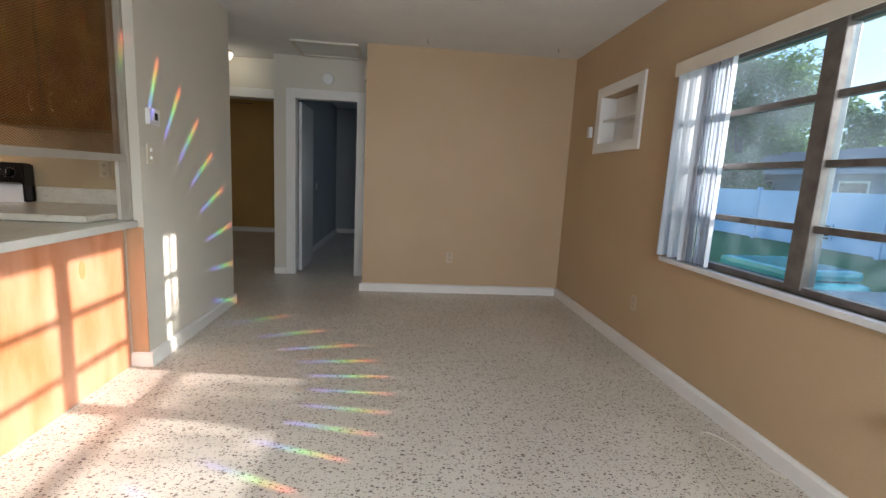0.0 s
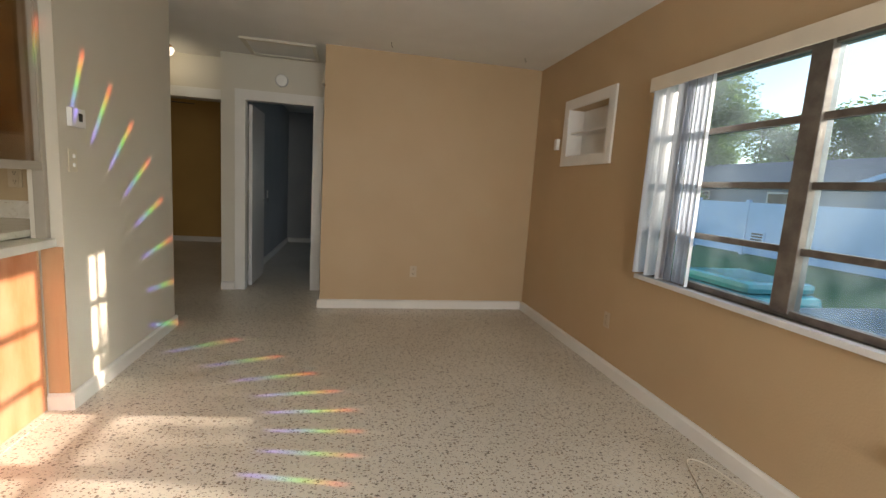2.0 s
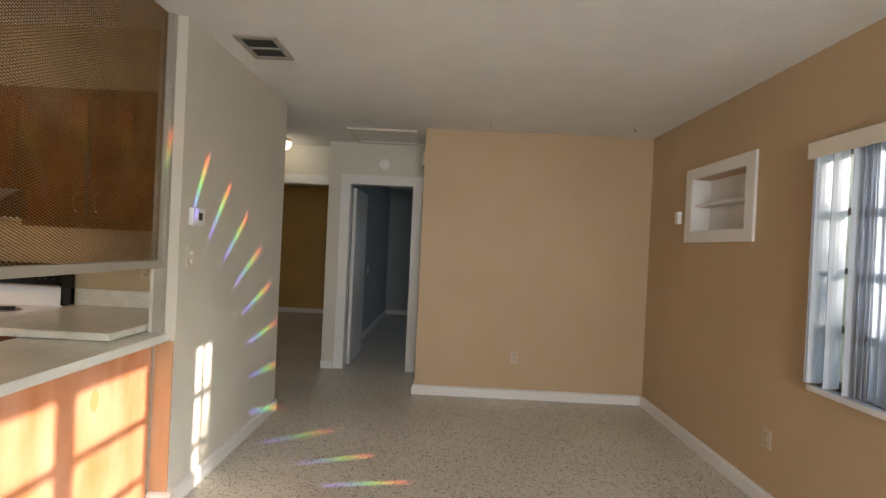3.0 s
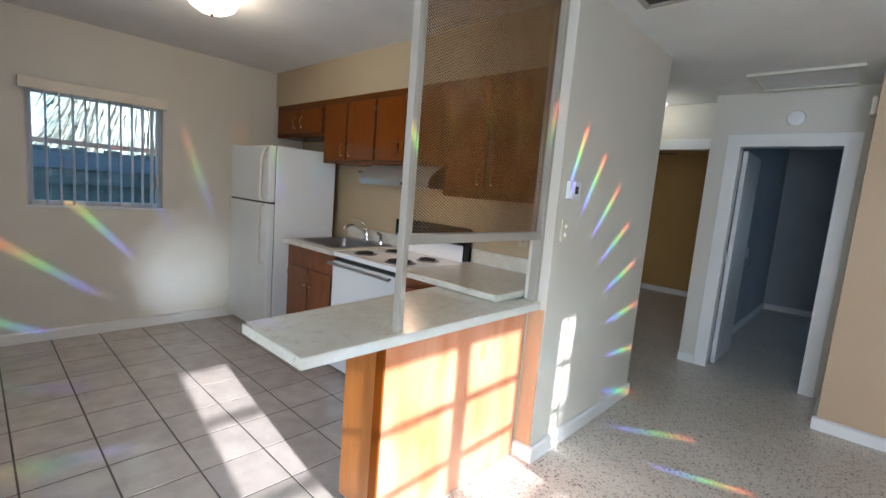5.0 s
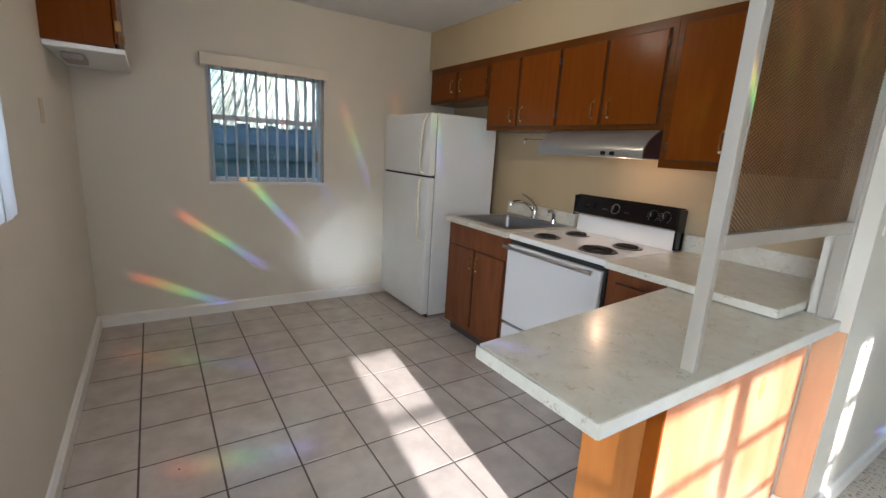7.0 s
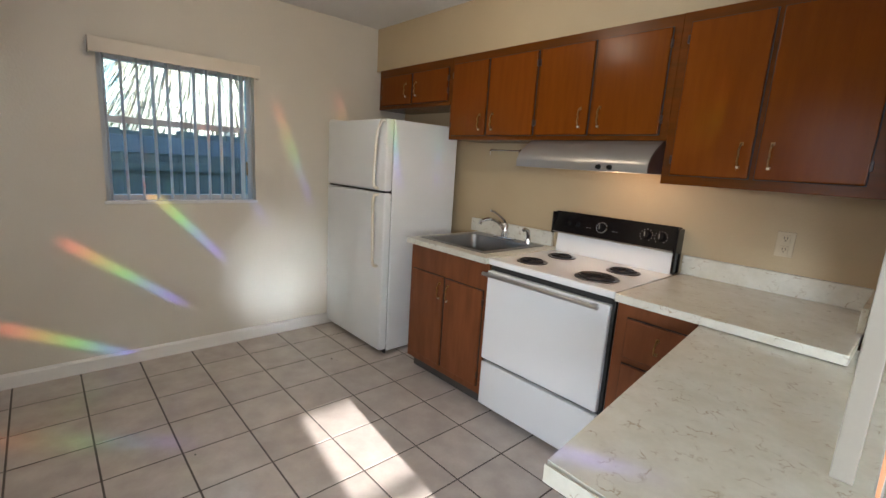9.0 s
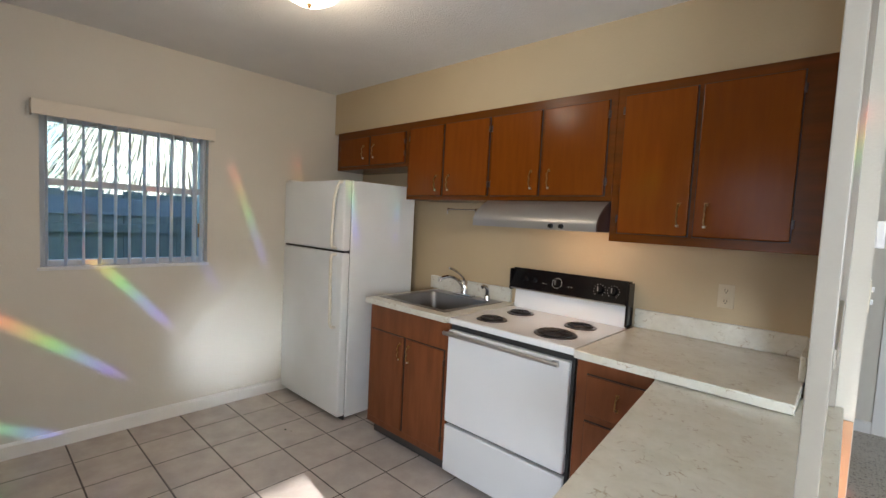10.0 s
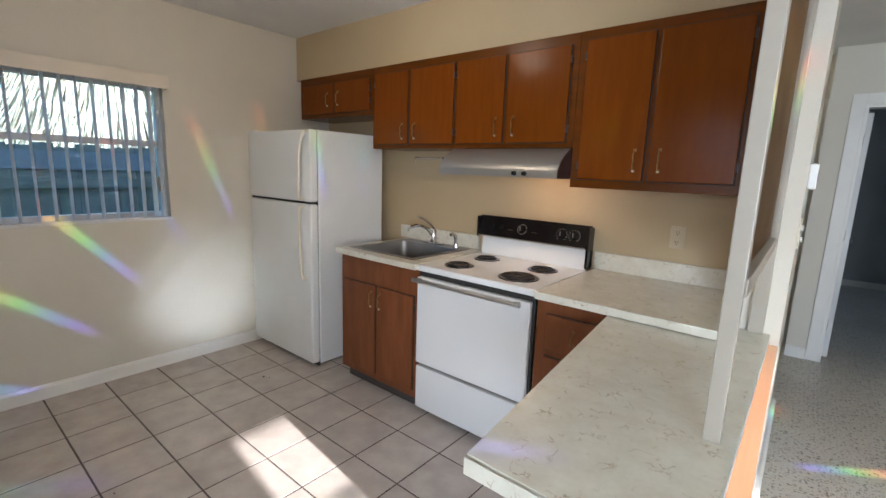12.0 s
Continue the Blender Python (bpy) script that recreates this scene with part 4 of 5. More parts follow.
tilt = Vector((0, -0.123, 0.034)).normalized()
for kx, r, mat in ((-3.01, 0.019, M_BLACK), (-2.945, 0.019, M_BLACK), (-2.775, 0.022, M_BLACK), (-2.505, 0.025, M_BLACK), (-2.425, 0.025, M_BLACK)):
    c = Vector((kx, 3.334, 1.130))
    bm = rod(bmesh.new(), c, c + tilt * 0.022, r, r * 0.8)
    rod(bm, c - tilt * 0.002, c + tilt * 0.003, r * 1.25)
    k = part("knob", bm, mat, panel, "black control knob")
    part("pointer", box(bmesh.new(), kx - 0.003, kx + 0.003, 3.304, 3.312, 1.125, 1.151), M_CHROME, k) if r > 0.02 else None
for kx in (-2.505, -2.425):
    dial = bmesh.new()
    for k in range(11):
        a = radians(-50 + k * 28)
        c = Vector((kx, 3.3305, 1.130)) + Vector((math.cos(a) * 0.034, 0.267 * math.sin(a) * 0.034, 0.964 * math.sin(a) * 0.034))
        box(dial, c.x - 0.0018, c.x + 0.0018, c.y - 0.002, c.y + 0.001, c.z - 0.0018, c.z + 0.0018)
    part("dial_marking", dial, M_VENT, panel, "pale dial marks")
ring = bmesh.new()
for k in range(28):
    a0, a1 = k * math.tau / 28, (k + 1) * math.tau / 28
    c = Vector((-2.775, 3.332, 1.131))
    u, w = Vector((1, 0, 0)), Vector((0, 0.267, 0.964))
    rod(ring, c + (u * math.cos(a0) + w * math.sin(a0)) * 0.031, c + (u * math.cos(a1) + w * math.sin(a1)) * 0.031, 0.003, seg=6)
part("clock_ring", ring, M_CHROME, panel, "chrome ring round the timer dial")
for x in (-2.87, -2.85, -2.70, -2.68):
    part("marking", block(x, x + 0.008, 3.322, 3.3285, 1.118, 1.120), M_VENT, panel)


def burner(parent, x, y, r):
    pan = part("burner", lathe([(r + 0.012, 0.0), (r + 0.012, 0.004), (r + 0.004, 0.005), (r - 0.004, 0.001), (0.012, 0.001)], (x, y, 0.9402), 32), M_PAN, parent, "dark drip pan with a coil burner", True)
    pts, turns = [], int((r - 0.02) / 0.0145)
    for k in range(turns * 28 + 1):
        a = k * math.tau / 28
        rr = 0.020 + (r - 0.024) * k / (turns * 28)
        pts.append((x + rr * math.cos(a), y + rr * math.sin(a), 0.9502))
    part("coil", tube(pts, 0.0042, 6), M_COIL, pan, "black burner coil", True)


burner(st, -2.915, 2.870, 0.074)
burner(st, -2.915, 3.160, 0.070)
burner(st, -2.520, 2.870, 0.096)
burner(st, -2.515, 3.135, 0.074)

# ---- range hood ----
hood = thing("range_hood", (-2.74, 3.2, 1.46), "almond metal range hood with two black knobs", "range hood")
shell = part("shell", extrude_profile([(2.94, 1.462), (2.94, 1.498), (2.944, 1.512), (2.958, 1.534), (2.985, 1.562), (3.025, 1.590), (3.075, 1.618), (KN - 0.001, 1.618), (KN - 0.001, 1.462)], "x", -3.150, -2.382), M_HOOD, hood, "satin metal hood shell", True)
for kx in (-2.625, -2.565):
    part("knob", rod(bmesh.new(), (kx, 2.940, 1.482), (kx, 2.922, 1.482), 0.013, 0.010), M_BLACK, hood, "black hood knob")
part("hood_lens", block(-2.70, -2.50, 3.05, 3.15, 1.4605, 1.4618), glow("lit_hood_lens", (1.0, 0.7, 0.45), 0.1), hood, "lit warm hood lamp lens")
part("side_cheek", extrude_profile([(2.944, 1.463), (2.944, 1.498), (2.948, 1.512), (2.962, 1.534), (2.989, 1.562), (3.029, 1.590), (3.079, 1.617), (KN - 0.001, 1.617), (KN - 0.001, 1.463)], "x", -2.3815, -2.3765), M_CHEEK, hood, "dark brown curved side cheek")

# towel hook bar under the cabinet
hk = thing("towel_bar", (-3.62, 3.3, 1.55), "small chrome towel bar under the cabinets", "towel rail")
part("bar", rod(bmesh.new(), (-3.74, 3.36, 1.568), (-3.46, 3.36, 1.568), 0.004), M_CHROME, hk)
for x in (-3.74, -3.47):
    part("bracket", tube([(x, 3.418, 1.575), (x, 3.365, 1.575), (x, 3.355, 1.56), (x, 3.36, 1.535)], 0.005), M_CHROME, hk, "", True)

# ---- sink ----
sk = thing("kitchen_sink", (-3.485, 3.06, 0.90), "single-bowl stainless steel sink", "sink")
rim = block(-3.785, -3.185, 2.765, 2.800, ZC + 0.0005, ZC + 0.004)
box(rim, -3.785, -3.185, 3.255, 3.355, ZC + 0.0005, ZC + 0.004)
box(rim, -3.785, -3.745, 2.800, 3.255, ZC + 0.0005, ZC + 0.004)
box(rim, -3.225, -3.185, 2.800, 3.255, ZC + 0.0005, ZC + 0.004)
part("rim", rim, M_SINK, sk)
bowl = bmesh.new()
rings = []
for inset, z in ((0.0, ZC + 0.003), (0.006, ZC - 0.02), (0.012, ZC - 0.14), (0.045, ZC - 0.165)):
    xa, xb, ya, yb, rr, ring = -3.745 + inset, -3.225 - inset, 2.800 + inset, 3.255 - inset, 0.05, []
    for cx, cy, s in ((xb - rr, yb - rr, 0), (xa + rr, yb - rr, 1), (xa + rr, ya + rr, 2), (xb - rr, ya + rr, 3)):
        for k in range(6):
            a = s * math.pi / 2 + k * math.pi / 10
            ring.append(bowl.verts.new((cx + rr * math.cos(a), cy + rr * math.sin(a), z)))
    rings.append(ring)
for q, s in zip(rings, rings[1:]):
    for k in range(24):
        bowl.faces.new((q[k], q[(k + 1) % 24], s[(k + 1) % 24], s[k]))
bowl.faces.new(rings[-1])
bmesh.ops.recalc_face_normals(bowl, faces=bowl.faces)
part("bowl", bowl, M_SINK, sk, "", True)
part("drain", lathe([(0.045, 0), (0.045, 0.003), (0.03, 0.004), (0.028, 0.001)], (-3.485, 3.03, ZC - 0.1648)), M_CHROME, sk, "round steel drain", True)
fc = thing("faucet", (-3.50, 3.315, ZC + 0.004), "chrome single-lever kitchen faucet", "faucet")
part("deck_plate", block(-3.59, -3.41, 3.29, 3.34, ZC + 0.0045, ZC + 0.016, 0.005), M_CHROME, fc)
part("column", lathe([(0.026, 0), (0.024, 0.04), (0.022, 0.085), (0.012, 0.10)], (-3.50, 3.315, ZC + 0.016)), M_CHROME, fc, "", True)
part("spout", tube(curve_points([(-3.50, 3.31, ZC + 0.06), (-3.515, 3.26, ZC + 0.115), (-3.53, 3.19, ZC + 0.145), (-3.55, 3.12, ZC + 0.135), (-3.553, 3.105, ZC + 0.11)], 5), 0.012), M_CHROME, fc, "", True)
part("lever", tube(curve_points([(-3.50, 3.315, ZC + 0.10), (-3.51, 3.30, ZC + 0.14), (-3.545, 3.24, ZC + 0.19), (-3.56, 3.21, ZC + 0.20)], 5), 0.008), M_CHROME, fc, "", True)
spr = thing("side_sprayer", (-3.29, 3.315, ZC + 0.004), "chrome side sprayer beside the faucet", "faucet")
part("holder", lathe([(0.022, 0), (0.018, 0.03), (0.012, 0.035)], (-3.29, 3.315, ZC + 0.0045)), M_CHROME, spr, "", True)
part("head", tube(curve_points([(-3.29, 3.315, ZC + 0.035), (-3.29, 3.31, ZC + 0.08), (-3.297, 3.285, ZC + 0.10), (-3.30, 3.265, ZC + 0.095)], 4), 0.013), M_CHROME, spr, "", True)


# ---- small fixtures ----
def outlet(name, at, normal, label, mat):
    """A duplex wall socket on a wall facing south ("y") or west ("x")."""
    x, y, z = at
    ob = thing(name, at, label, "wall outlet", "wall outlets")

    def slab(du0, du1, d0, d1, z0, z1, bev=0.0):
        return block(x + du0, x + du1, y - d1, y - d0, z + z0, z + z1, bev) if normal == "y" else block(x - d1, x - d0, y + du0, y + du1, z + z0, z + z1, bev)
    part("plate", slab(-0.035, 0.035, 0.0003, 0.006, -0.058, 0.058, 0.002), mat, ob)
    for dz in (-0.026, 0.026):
        r = part("receptacle", slab(-0.017, 0.017, 0.006, 0.009, dz - 0.017, dz + 0.017, 0.001), mat, ob)
        for du in (-0.006, 0.006):
            part("slot", slab(du - 0.0015, du + 0.0015, 0.009, 0.0095, dz - 0.002, dz + 0.009), M_DARK, r)
        part("earth_hole", slab(-0.0025, 0.0025, 0.009, 0.0095, dz - 0.011, dz - 0.006), M_DARK, r)
    return ob


outlet("wall_outlet", (-1.90, KN, 1.178), "y", "ivory duplex wall outlet above the counter", M_TANPL2)
outlet("wall_outlet", (0.652, NORTH, 0.393), "y", "tan painted outlet low on the end wall", M_TANPL)
outlet("wall_outlet", (EAST, 3.262, 0.386), "x", "tan painted outlet low on the window wall", M_TANPL)

th = thing("thermostat", (-1.405, 3.09, 1.51), "white digital thermostat with a small dark screen", "thermostat")
part("case", block(-1.4045, -1.378, 3.000, 3.118, 1.462, 1.556, 0.005), M_WHITEPL, th)
part("display", block(-1.378, -1.3765, 3.054, 3.087, 1.492, 1.532), M_DARK, th, "small dark screen")
sw = thing("light_switch", (-1.405, 3.06, 1.29), "white double switch plate on the partition", "switch")
part("plate", block(-1.4045, -1.399, 2.995, 3.065, 1.235, 1.350, 0.002), M_IVORY, sw)
for z in (1.27, 1.315):
    part("toggle", block(-1.399, -1.390, 3.025, 3.037, z - 0.009, z + 0.009, 0.002), M_WHITEPL, sw)
sd = thing("smoke_detector", (-0.775, 5.62, 2.295), "round white smoke detector above the door", "smoke detector")
dome = lathe([(0.066, 0), (0.066, 0.014), (0.058, 0.030), (0.030, 0.036), (0.012, 0.034)], (0, 0, 0), 28)
dome.transform(Matrix.Translation((-0.775, 5.6195, 2.295)) @ Matrix.Rotation(radians(90), 4, "X"))
part("housing", dome, M_WHITEPL, sd, "", True)
ch = thing("door_chime", (-0.284, 5.20, 2.30), "small tan door chime box by the ceiling", "door chime")
part("cover", block(-0.32, -0.2845, 5.04, 5.16, 2.20, 2.32, 0.005), M_IVORY, ch)
cb = thing("small_wall_box", (EAST, 4.355, 1.74), "small white wall box beside the niche", "sensor")
part("cover", block(EAST - 0.035, EAST - 0.0005, 4.33, 4.38, 1.69, 1.79, 0.004), M_WHITEPL, cb)

# niche in the window wall
ni = thing("wall_niche", (EAST, 3.85, 1.62), "white framed shelf niche in the window wall", "shelf")
N0, N1, NZ0, NZ1 = 3.535, 4.17, 1.62, 2.025
w = 0.085
part("frame_side", block(EAST - 0.018, EAST - 0.0005, N0 - w, N0, NZ0 - w, NZ1 + w, 0.003), M_TRIM, ni)
part("frame_side", block(EAST - 0.018, EAST - 0.0005, N1, N1 + w, NZ0 - w, NZ1 + w, 0.003), M_TRIM, ni)
part("frame_head", block(EAST - 0.018, EAST - 0.0005, N0, N1, NZ1, NZ1 + w, 0.003), M_TRIM, ni)
part("frame_foot", block(EAST - 0.018, EAST - 0.0005, N0, N1, NZ0 - w, NZ0, 0.003), M_TRIM, ni)
part("back", block(EAST + 0.13, EAST + 0.14, N0, N1, NZ0, NZ1), M_TRIM, ni)
part("shelf", block(EAST + 0.012, EAST + 0.129, N0, N1, 1.812, 1.828, 0.002), M_TRIM, ni)
part("lining", block(EAST - 0.016, EAST + 0.129, N0 + 0.0005, N0 + 0.006, NZ0, NZ1), M_TRIM, ni)
part("lining", block(EAST - 0.016, EAST + 0.129, N1 - 0.006, N1 - 0.0005, NZ0, NZ1), M_TRIM, ni)

# cable, cable plate and junction plug
cp = thing("cable_plate", (EAST, 1.285, 0.56), "tan wall plate with a thin cable plugged in", "wall outlet")
part("plate", block(EAST - 0.006, EAST - 0.0005, 1.240, 1.310, 0.500, 0.614, 0.002), M_TANPL2, cp)
part("socket", rod(bmesh.new(), (EAST - 0.006, 1.275, 0.572), (EAST - 0.022, 1.275, 0.572), 0.006), M_CHROME, cp)
pb = thing("phone_block", (EAST, 1.425, 0.46), "small tan phone junction block", "phone socket")
part("cover", block(EAST - 0.042, EAST - 0.0005, 1.372, 1.435, 0.428, 0.495, 0.003), M_TANPL, pb)
ph = thing("wall_hook", (EAST, 1.435, 0.545), "small round wall hook with a dark stub", "hook")
part("rose", rod(bmesh.new(), (EAST - 0.001, 1.398, 0.562), (EAST - 0.005, 1.398, 0.562), 0.015), M_IVORY, ph)
part("stub", tube([(EAST - 0.004, 1.398, 0.562), (EAST - 0.018, 1.398, 0.557), (EAST - 0.018, 1.401, 0.535), (EAST - 0.020, 1.405, 0.500)], 0.005), M_DARK, ph, "", True)
cab = tube(curve_points([(1.86, 1.275, 0.572), (1.845, 1.277, 0.48), (1.85, 1.32, 0.30), (1.85, 1.38, 0.12), (1.82, 1.44, 0.02), (1.728, 1.502, 0.004),
                         (1.628, 1.585, 0.004), (1.524, 1.639, 0.004), (1.517, 1.776, 0.004), (1.622, 2.033, 0.004), (1.675, 2.135, 0.004),
                         (1.725, 2.155, 0.004), (1.773, 2.084, 0.004), (1.80, 1.895, 0.004), (1.838, 1.791, 0.004)], 7), 0.0032, 6)
single("loose_cable", cab, M_CABLE, "thin white cable lying in a loop on the floor", "cable", True)

# ceiling things
vent = thing("ceiling_vent", (-1.15, 3.26, CEIL), "brown-grey ceiling air vent with louvres", "air vent")
vf = block(-1.27, -1.24, 3.11, 3.41, CEIL - 0.012, CEIL - 0.0005)
box(vf, -1.06, -1.03, 3.11, 3.41, CEIL - 0.012, CEIL - 0.0005)
box(vf, -1.24, -1.06, 3.11, 3.14, CEIL - 0.012, CEIL - 0.0005)
box(vf, -1.24, -1.06, 3.38, 3.41, CEIL - 0.012, CEIL - 0.0005)
part("frame", vf, M_VENT, vent)
part("duct", block(-1.24, -1.06, 3.14, 3.38, CEIL - 0.003, CEIL - 0.0004), M_DARK, vent, "dark duct opening")
for y in (3.165, 3.195, 3.225, 3.262, 3.30, 3.33, 3.36):
    bm = block(-1.24, -1.06, y - 0.010, y + 0.010, CEIL - 0.0075, CEIL - 0.006)
    part("louvre", bm, M_RUBBER, vent) if abs(y - 3.262) > 0.01 else part("bar", block(-1.24, -1.06, y - 0.008, y + 0.008, CEIL - 0.012, CEIL - 0.004), M_VENT, vent)
hatch = thing("attic_hatch", (-0.72, 5.25, CEIL), "framed attic hatch in the hall ceiling", "hatch")
part("frame", box(box(box(block(-1.06, -0.38, 4.98, 5.02, CEIL - 0.02, CEIL - 0.0005), -1.06, -0.38, 5.50, 5.54, CEIL - 0.02, CEIL - 0.0005),
                      -1.06, -1.02, 5.02, 5.50, CEIL - 0.02, CEIL - 0.0005), -0.42, -0.38, 5.02, 5.50, CEIL - 0.02, CEIL - 0.0005), M_WALL, hatch)
part("panel", block(-1.02, -0.42, 5.02, 5.50, CEIL - 0.008, CEIL - 0.0005), M_CEIL, hatch)


def dome_light(at, label, r, mat):
    ob = thing("ceiling_light", at, label, "ceiling light")
    part("base", lathe([(r * 0.8, -0.001), (r * 0.85, -0.02), (r * 0.8, -0.03)], at), M_BRASS, ob, "thin brass rim", True)
    p = part("shade", lathe([(r, -0.03), (r * 1.0, -0.045), (r * 0.85, -0.085), (r * 0.5, -0.115), (0.02, -0.125)], at), mat, ob, "lit frosted glass dome", True)
    p.visible_shadow = False
    part("finial", lathe([(0.012, -0.126), (0.010, -0.138), (0.004, -0.145)], at), M_BRASS, ob, "small brass finial", True)


dome_light((-3.30, 1.90, CEIL), "lit frosted dome light on the kitchen ceiling", 0.145, M_DOME)
dome_light((-1.93, 5.62, CEIL), "lit frosted dome light on the hall ceiling", 0.105, M_DOME2)
for x, y in ((0.30, 4.60), (1.55, 4.55)):
    hk2 = thing("ceiling_hook", (x, y, CEIL), "tiny dark hook in the ceiling", "hook", "ceiling hooks")
    part("hook", tube([(x, y, CEIL - 0.001), (x, y, CEIL - 0.03), (x + 0.01, y, CEIL - 0.045), (x + 0.015, y, CEIL - 0.03)], 0.002, 6), M_DARK, hk2, "", True)

# ceiling fan, dark, in the back room
fan = thing("ceiling_fan", (-2.9, 7.6, CEIL), "dark ceiling fan in the back room", "ceiling fan")
part("rod", rod(bmesh.new(), (-2.9, 7.6, CEIL - 0.001), (-2.9, 7.6, 2.33), 0.012), M_BLACK, fan)
part("motor", lathe([(0.05, 0), (0.11, 0.02), (0.11, 0.08), (0.05, 0.11)], (-2.9, 7.6, 2.22)), M_BLACK, fan, "", True)
for k in range(5):
    b = block(0.12, 0.62, -0.06, 0.06, -0.004, 0.004, 0.003)
    b.transform(Matrix.Translation((-2.9, 7.6, 2.25)) @ Matrix.Rotation(k * math.tau / 5 + 0.2, 4, "Z") @ Matrix.Rotation(radians(10), 4, "X"))
    part("blade", b, M_RUBBER, fan, "dark wooden blade")

bp = thing("bedroom_switch", (-1.235, 7.6, 1.0), "white wall plate in the grey bedroom", "switch")
part("plate", block(-1.2345, -1.229, 7.42, 7.50, 0.95, 1.065, 0.002), M_WHITEPL, bp)

# ---- outdoors ----
G = -0.20
structure("ground", block(-60, 90, -60, 60, G - 0.3, G), M_GRASS, "green lawn round the house")


def leaf_cloud(centres, count, size, rnd):
    """Many small leaves about the given (centre, radius) clumps, one mesh."""
    verts, faces = [], []
    for c, r in centres:
        for _ in range(count):
            d = Vector((rnd.gauss(0, 1), rnd.gauss(0, 1), rnd.gauss(0, 0.8)))
            p = Vector(c) + d.normalized() * r * rnd.random() ** 0.45
            u = Vector((rnd.gauss(0, 1), rnd.gauss(0, 1), rnd.gauss(0, 1))).normalized()
            v = u.orthogonal().normalized()
            s = size * rnd.uniform(0.6, 1.3)
            n = len(verts)
            verts += [tuple(p - u * s), tuple(p + v * s * 0.45), tuple(p + u * s), tuple(p - v * s * 0.45)]
            faces.append((n, n + 1, n + 2, n + 3))
    me = bpy.data.meshes.new("crown")
    me.from_pydata(verts, [], faces)
    me.materials.append(M_LEAF)
    return me


def tree(at, height, spread, seed, label, clumps=44, leaves=520, size=0.15):
    rnd = random.Random(seed)
    ob = thing("tree", at, label, "tree", "trees behind the fence")
    base = Vector(at)
    trunk = tube(curve_points([base, base + Vector((0.1, 0.05, height * 0.25)), base + Vector((-0.05, 0.1, height * 0.5))], 4), 0.16, 10)
    centres = []
    for k in range(clumps):
        a, h = rnd.uniform(0, math.tau), rnd.uniform(0.32, 0.97)
        reach = spread * rnd.uniform(0.25, 1.0) * math.sin(math.pi * min(max((h - 0.15) / 0.9, 0.08), 0.95))
        centres.append((base + Vector((math.cos(a) * reach, math.sin(a) * reach, height * h)), spread * rnd.uniform(0.20, 0.36)))
    for c, r in centres[:9]:
        q = tube(curve_points([base + Vector((0, 0.05, height * 0.3)), (base + Vector(c)) / 2 + Vector((0, 0, height * 0.12)), c], 4), 0.035, 6)
        tmp = bpy.data.meshes.new("tmp")
        q.to_mesh(tmp)
        q.free()
        trunk.from_mesh(tmp)
        bpy.data.meshes.remove(tmp)
    part("trunk", trunk, M_BARK, ob, "", True)
    crown = new("crown", leaf_cloud([(c - base, r) for c, r in centres], leaves, size, rnd))
    crown.parent = ob
    return ob


tree((19.0, 24.0, G), 9.2, 4.0, 1, "tall leafy green tree behind the white fence")
tree((21.0, 9.0, G), 8.6, 4.0, 2, "broad leafy green tree behind the white fence")
tree((26.0, 17.0, G), 7.2, 3.8, 3, "broad leafy green tree behind the white fence")
tree((26.0, 34.0, G), 8.0, 4.4, 4, "tall leafy green tree behind the white fence")
tree((13.9, 5.6, G), 4.4, 1.3, 5, "small bright green tree by the grey roof")

tree((27.0, 13.5, G), 9.6, 4.6, 6, "broad leafy green tree behind the white fence")
tree((24.0, 4.0, G), 8.0, 4.0, 7, "broad leafy green tree behind the white fence")

for i, (x, y, h, r) in enumerate(((14.6, 18.5, 3.0, 1.9), (14.8, 21.5, 3.6, 2.2), (15.0, 25.0, 3.4, 2.2), (14.4, 3.0, 3.6, 1.9), (14.6, 0.2, 4.0, 2.2), (26.5, 8.5, 6.4, 3.4),
                                  (26.5, 12.0, 6.0, 3.4), (26.5, 21.0, 7.0, 3.6), (27.5, 27.0, 7.6, 3.8), (19.0, 28.0, 6.0, 3.2), (28.0, 17.0, 6.2, 3.4))):
    tree((x, y, G), h, r, 40 + i, "dense dark green tree near the neighbouring house", 26, 420)

fence = thing("white_fence", (12.0, 8.0, G), "white vinyl panel fence along the lawn, blue sky shade in its colour", "fence")
for k in range(24):
    y = -14 + k * 2.0
    part("post", block(11.93, 12.05, y - 0.06, y + 0.06, G, 1.50, 0.004), M_FENCE_SHADED, fence)
    part("panel", block(11.965, 12.0, y + 0.061, y + 1.939, G + 0.05, 1.42), M_FENCE_SHADED, fence)

grille = part("grille", block(11.925, 11.962, 11.25, 11.75, 0.08, 0.56), M_FENCE_SHADED, fence, "small square dark vent grille")
for k in range(5):
    part("gap", block(11.918, 11.9245, 11.31, 11.69, 0.13 + k * 0.082, 0.18 + k * 0.082), M_DARK, grille)

hs = thing("neighbour_house", (18, 6, G), "pale neighbouring house with a grey shingle roof", "house")
part("wall", block(16.0, 24.0, 2.0, 22.0, G, 2.2), M_STUCCO, hs)
part("roof", extrude_profile([(15.4, 2.15), (15.4, 2.25), (20.0, 3.5), (24.6, 2.25), (24.6, 2.15)], "y", 1.4, 22.6), M_SHINGLE, hs, "grey shingle roof")
part("fascia", block(15.36, 15.39, 1.4, 22.6, 2.12, 2.25), M_STUCCO, hs, "weathered grey fascia board")
part("gable_wall", extrude_profile([(11.0, G), (11.0, 2.08), (6.0, 3.84), (1.0, 2.08), (1.0, G)], "x", 15.2, 15.99), M_STUCCO, hs)
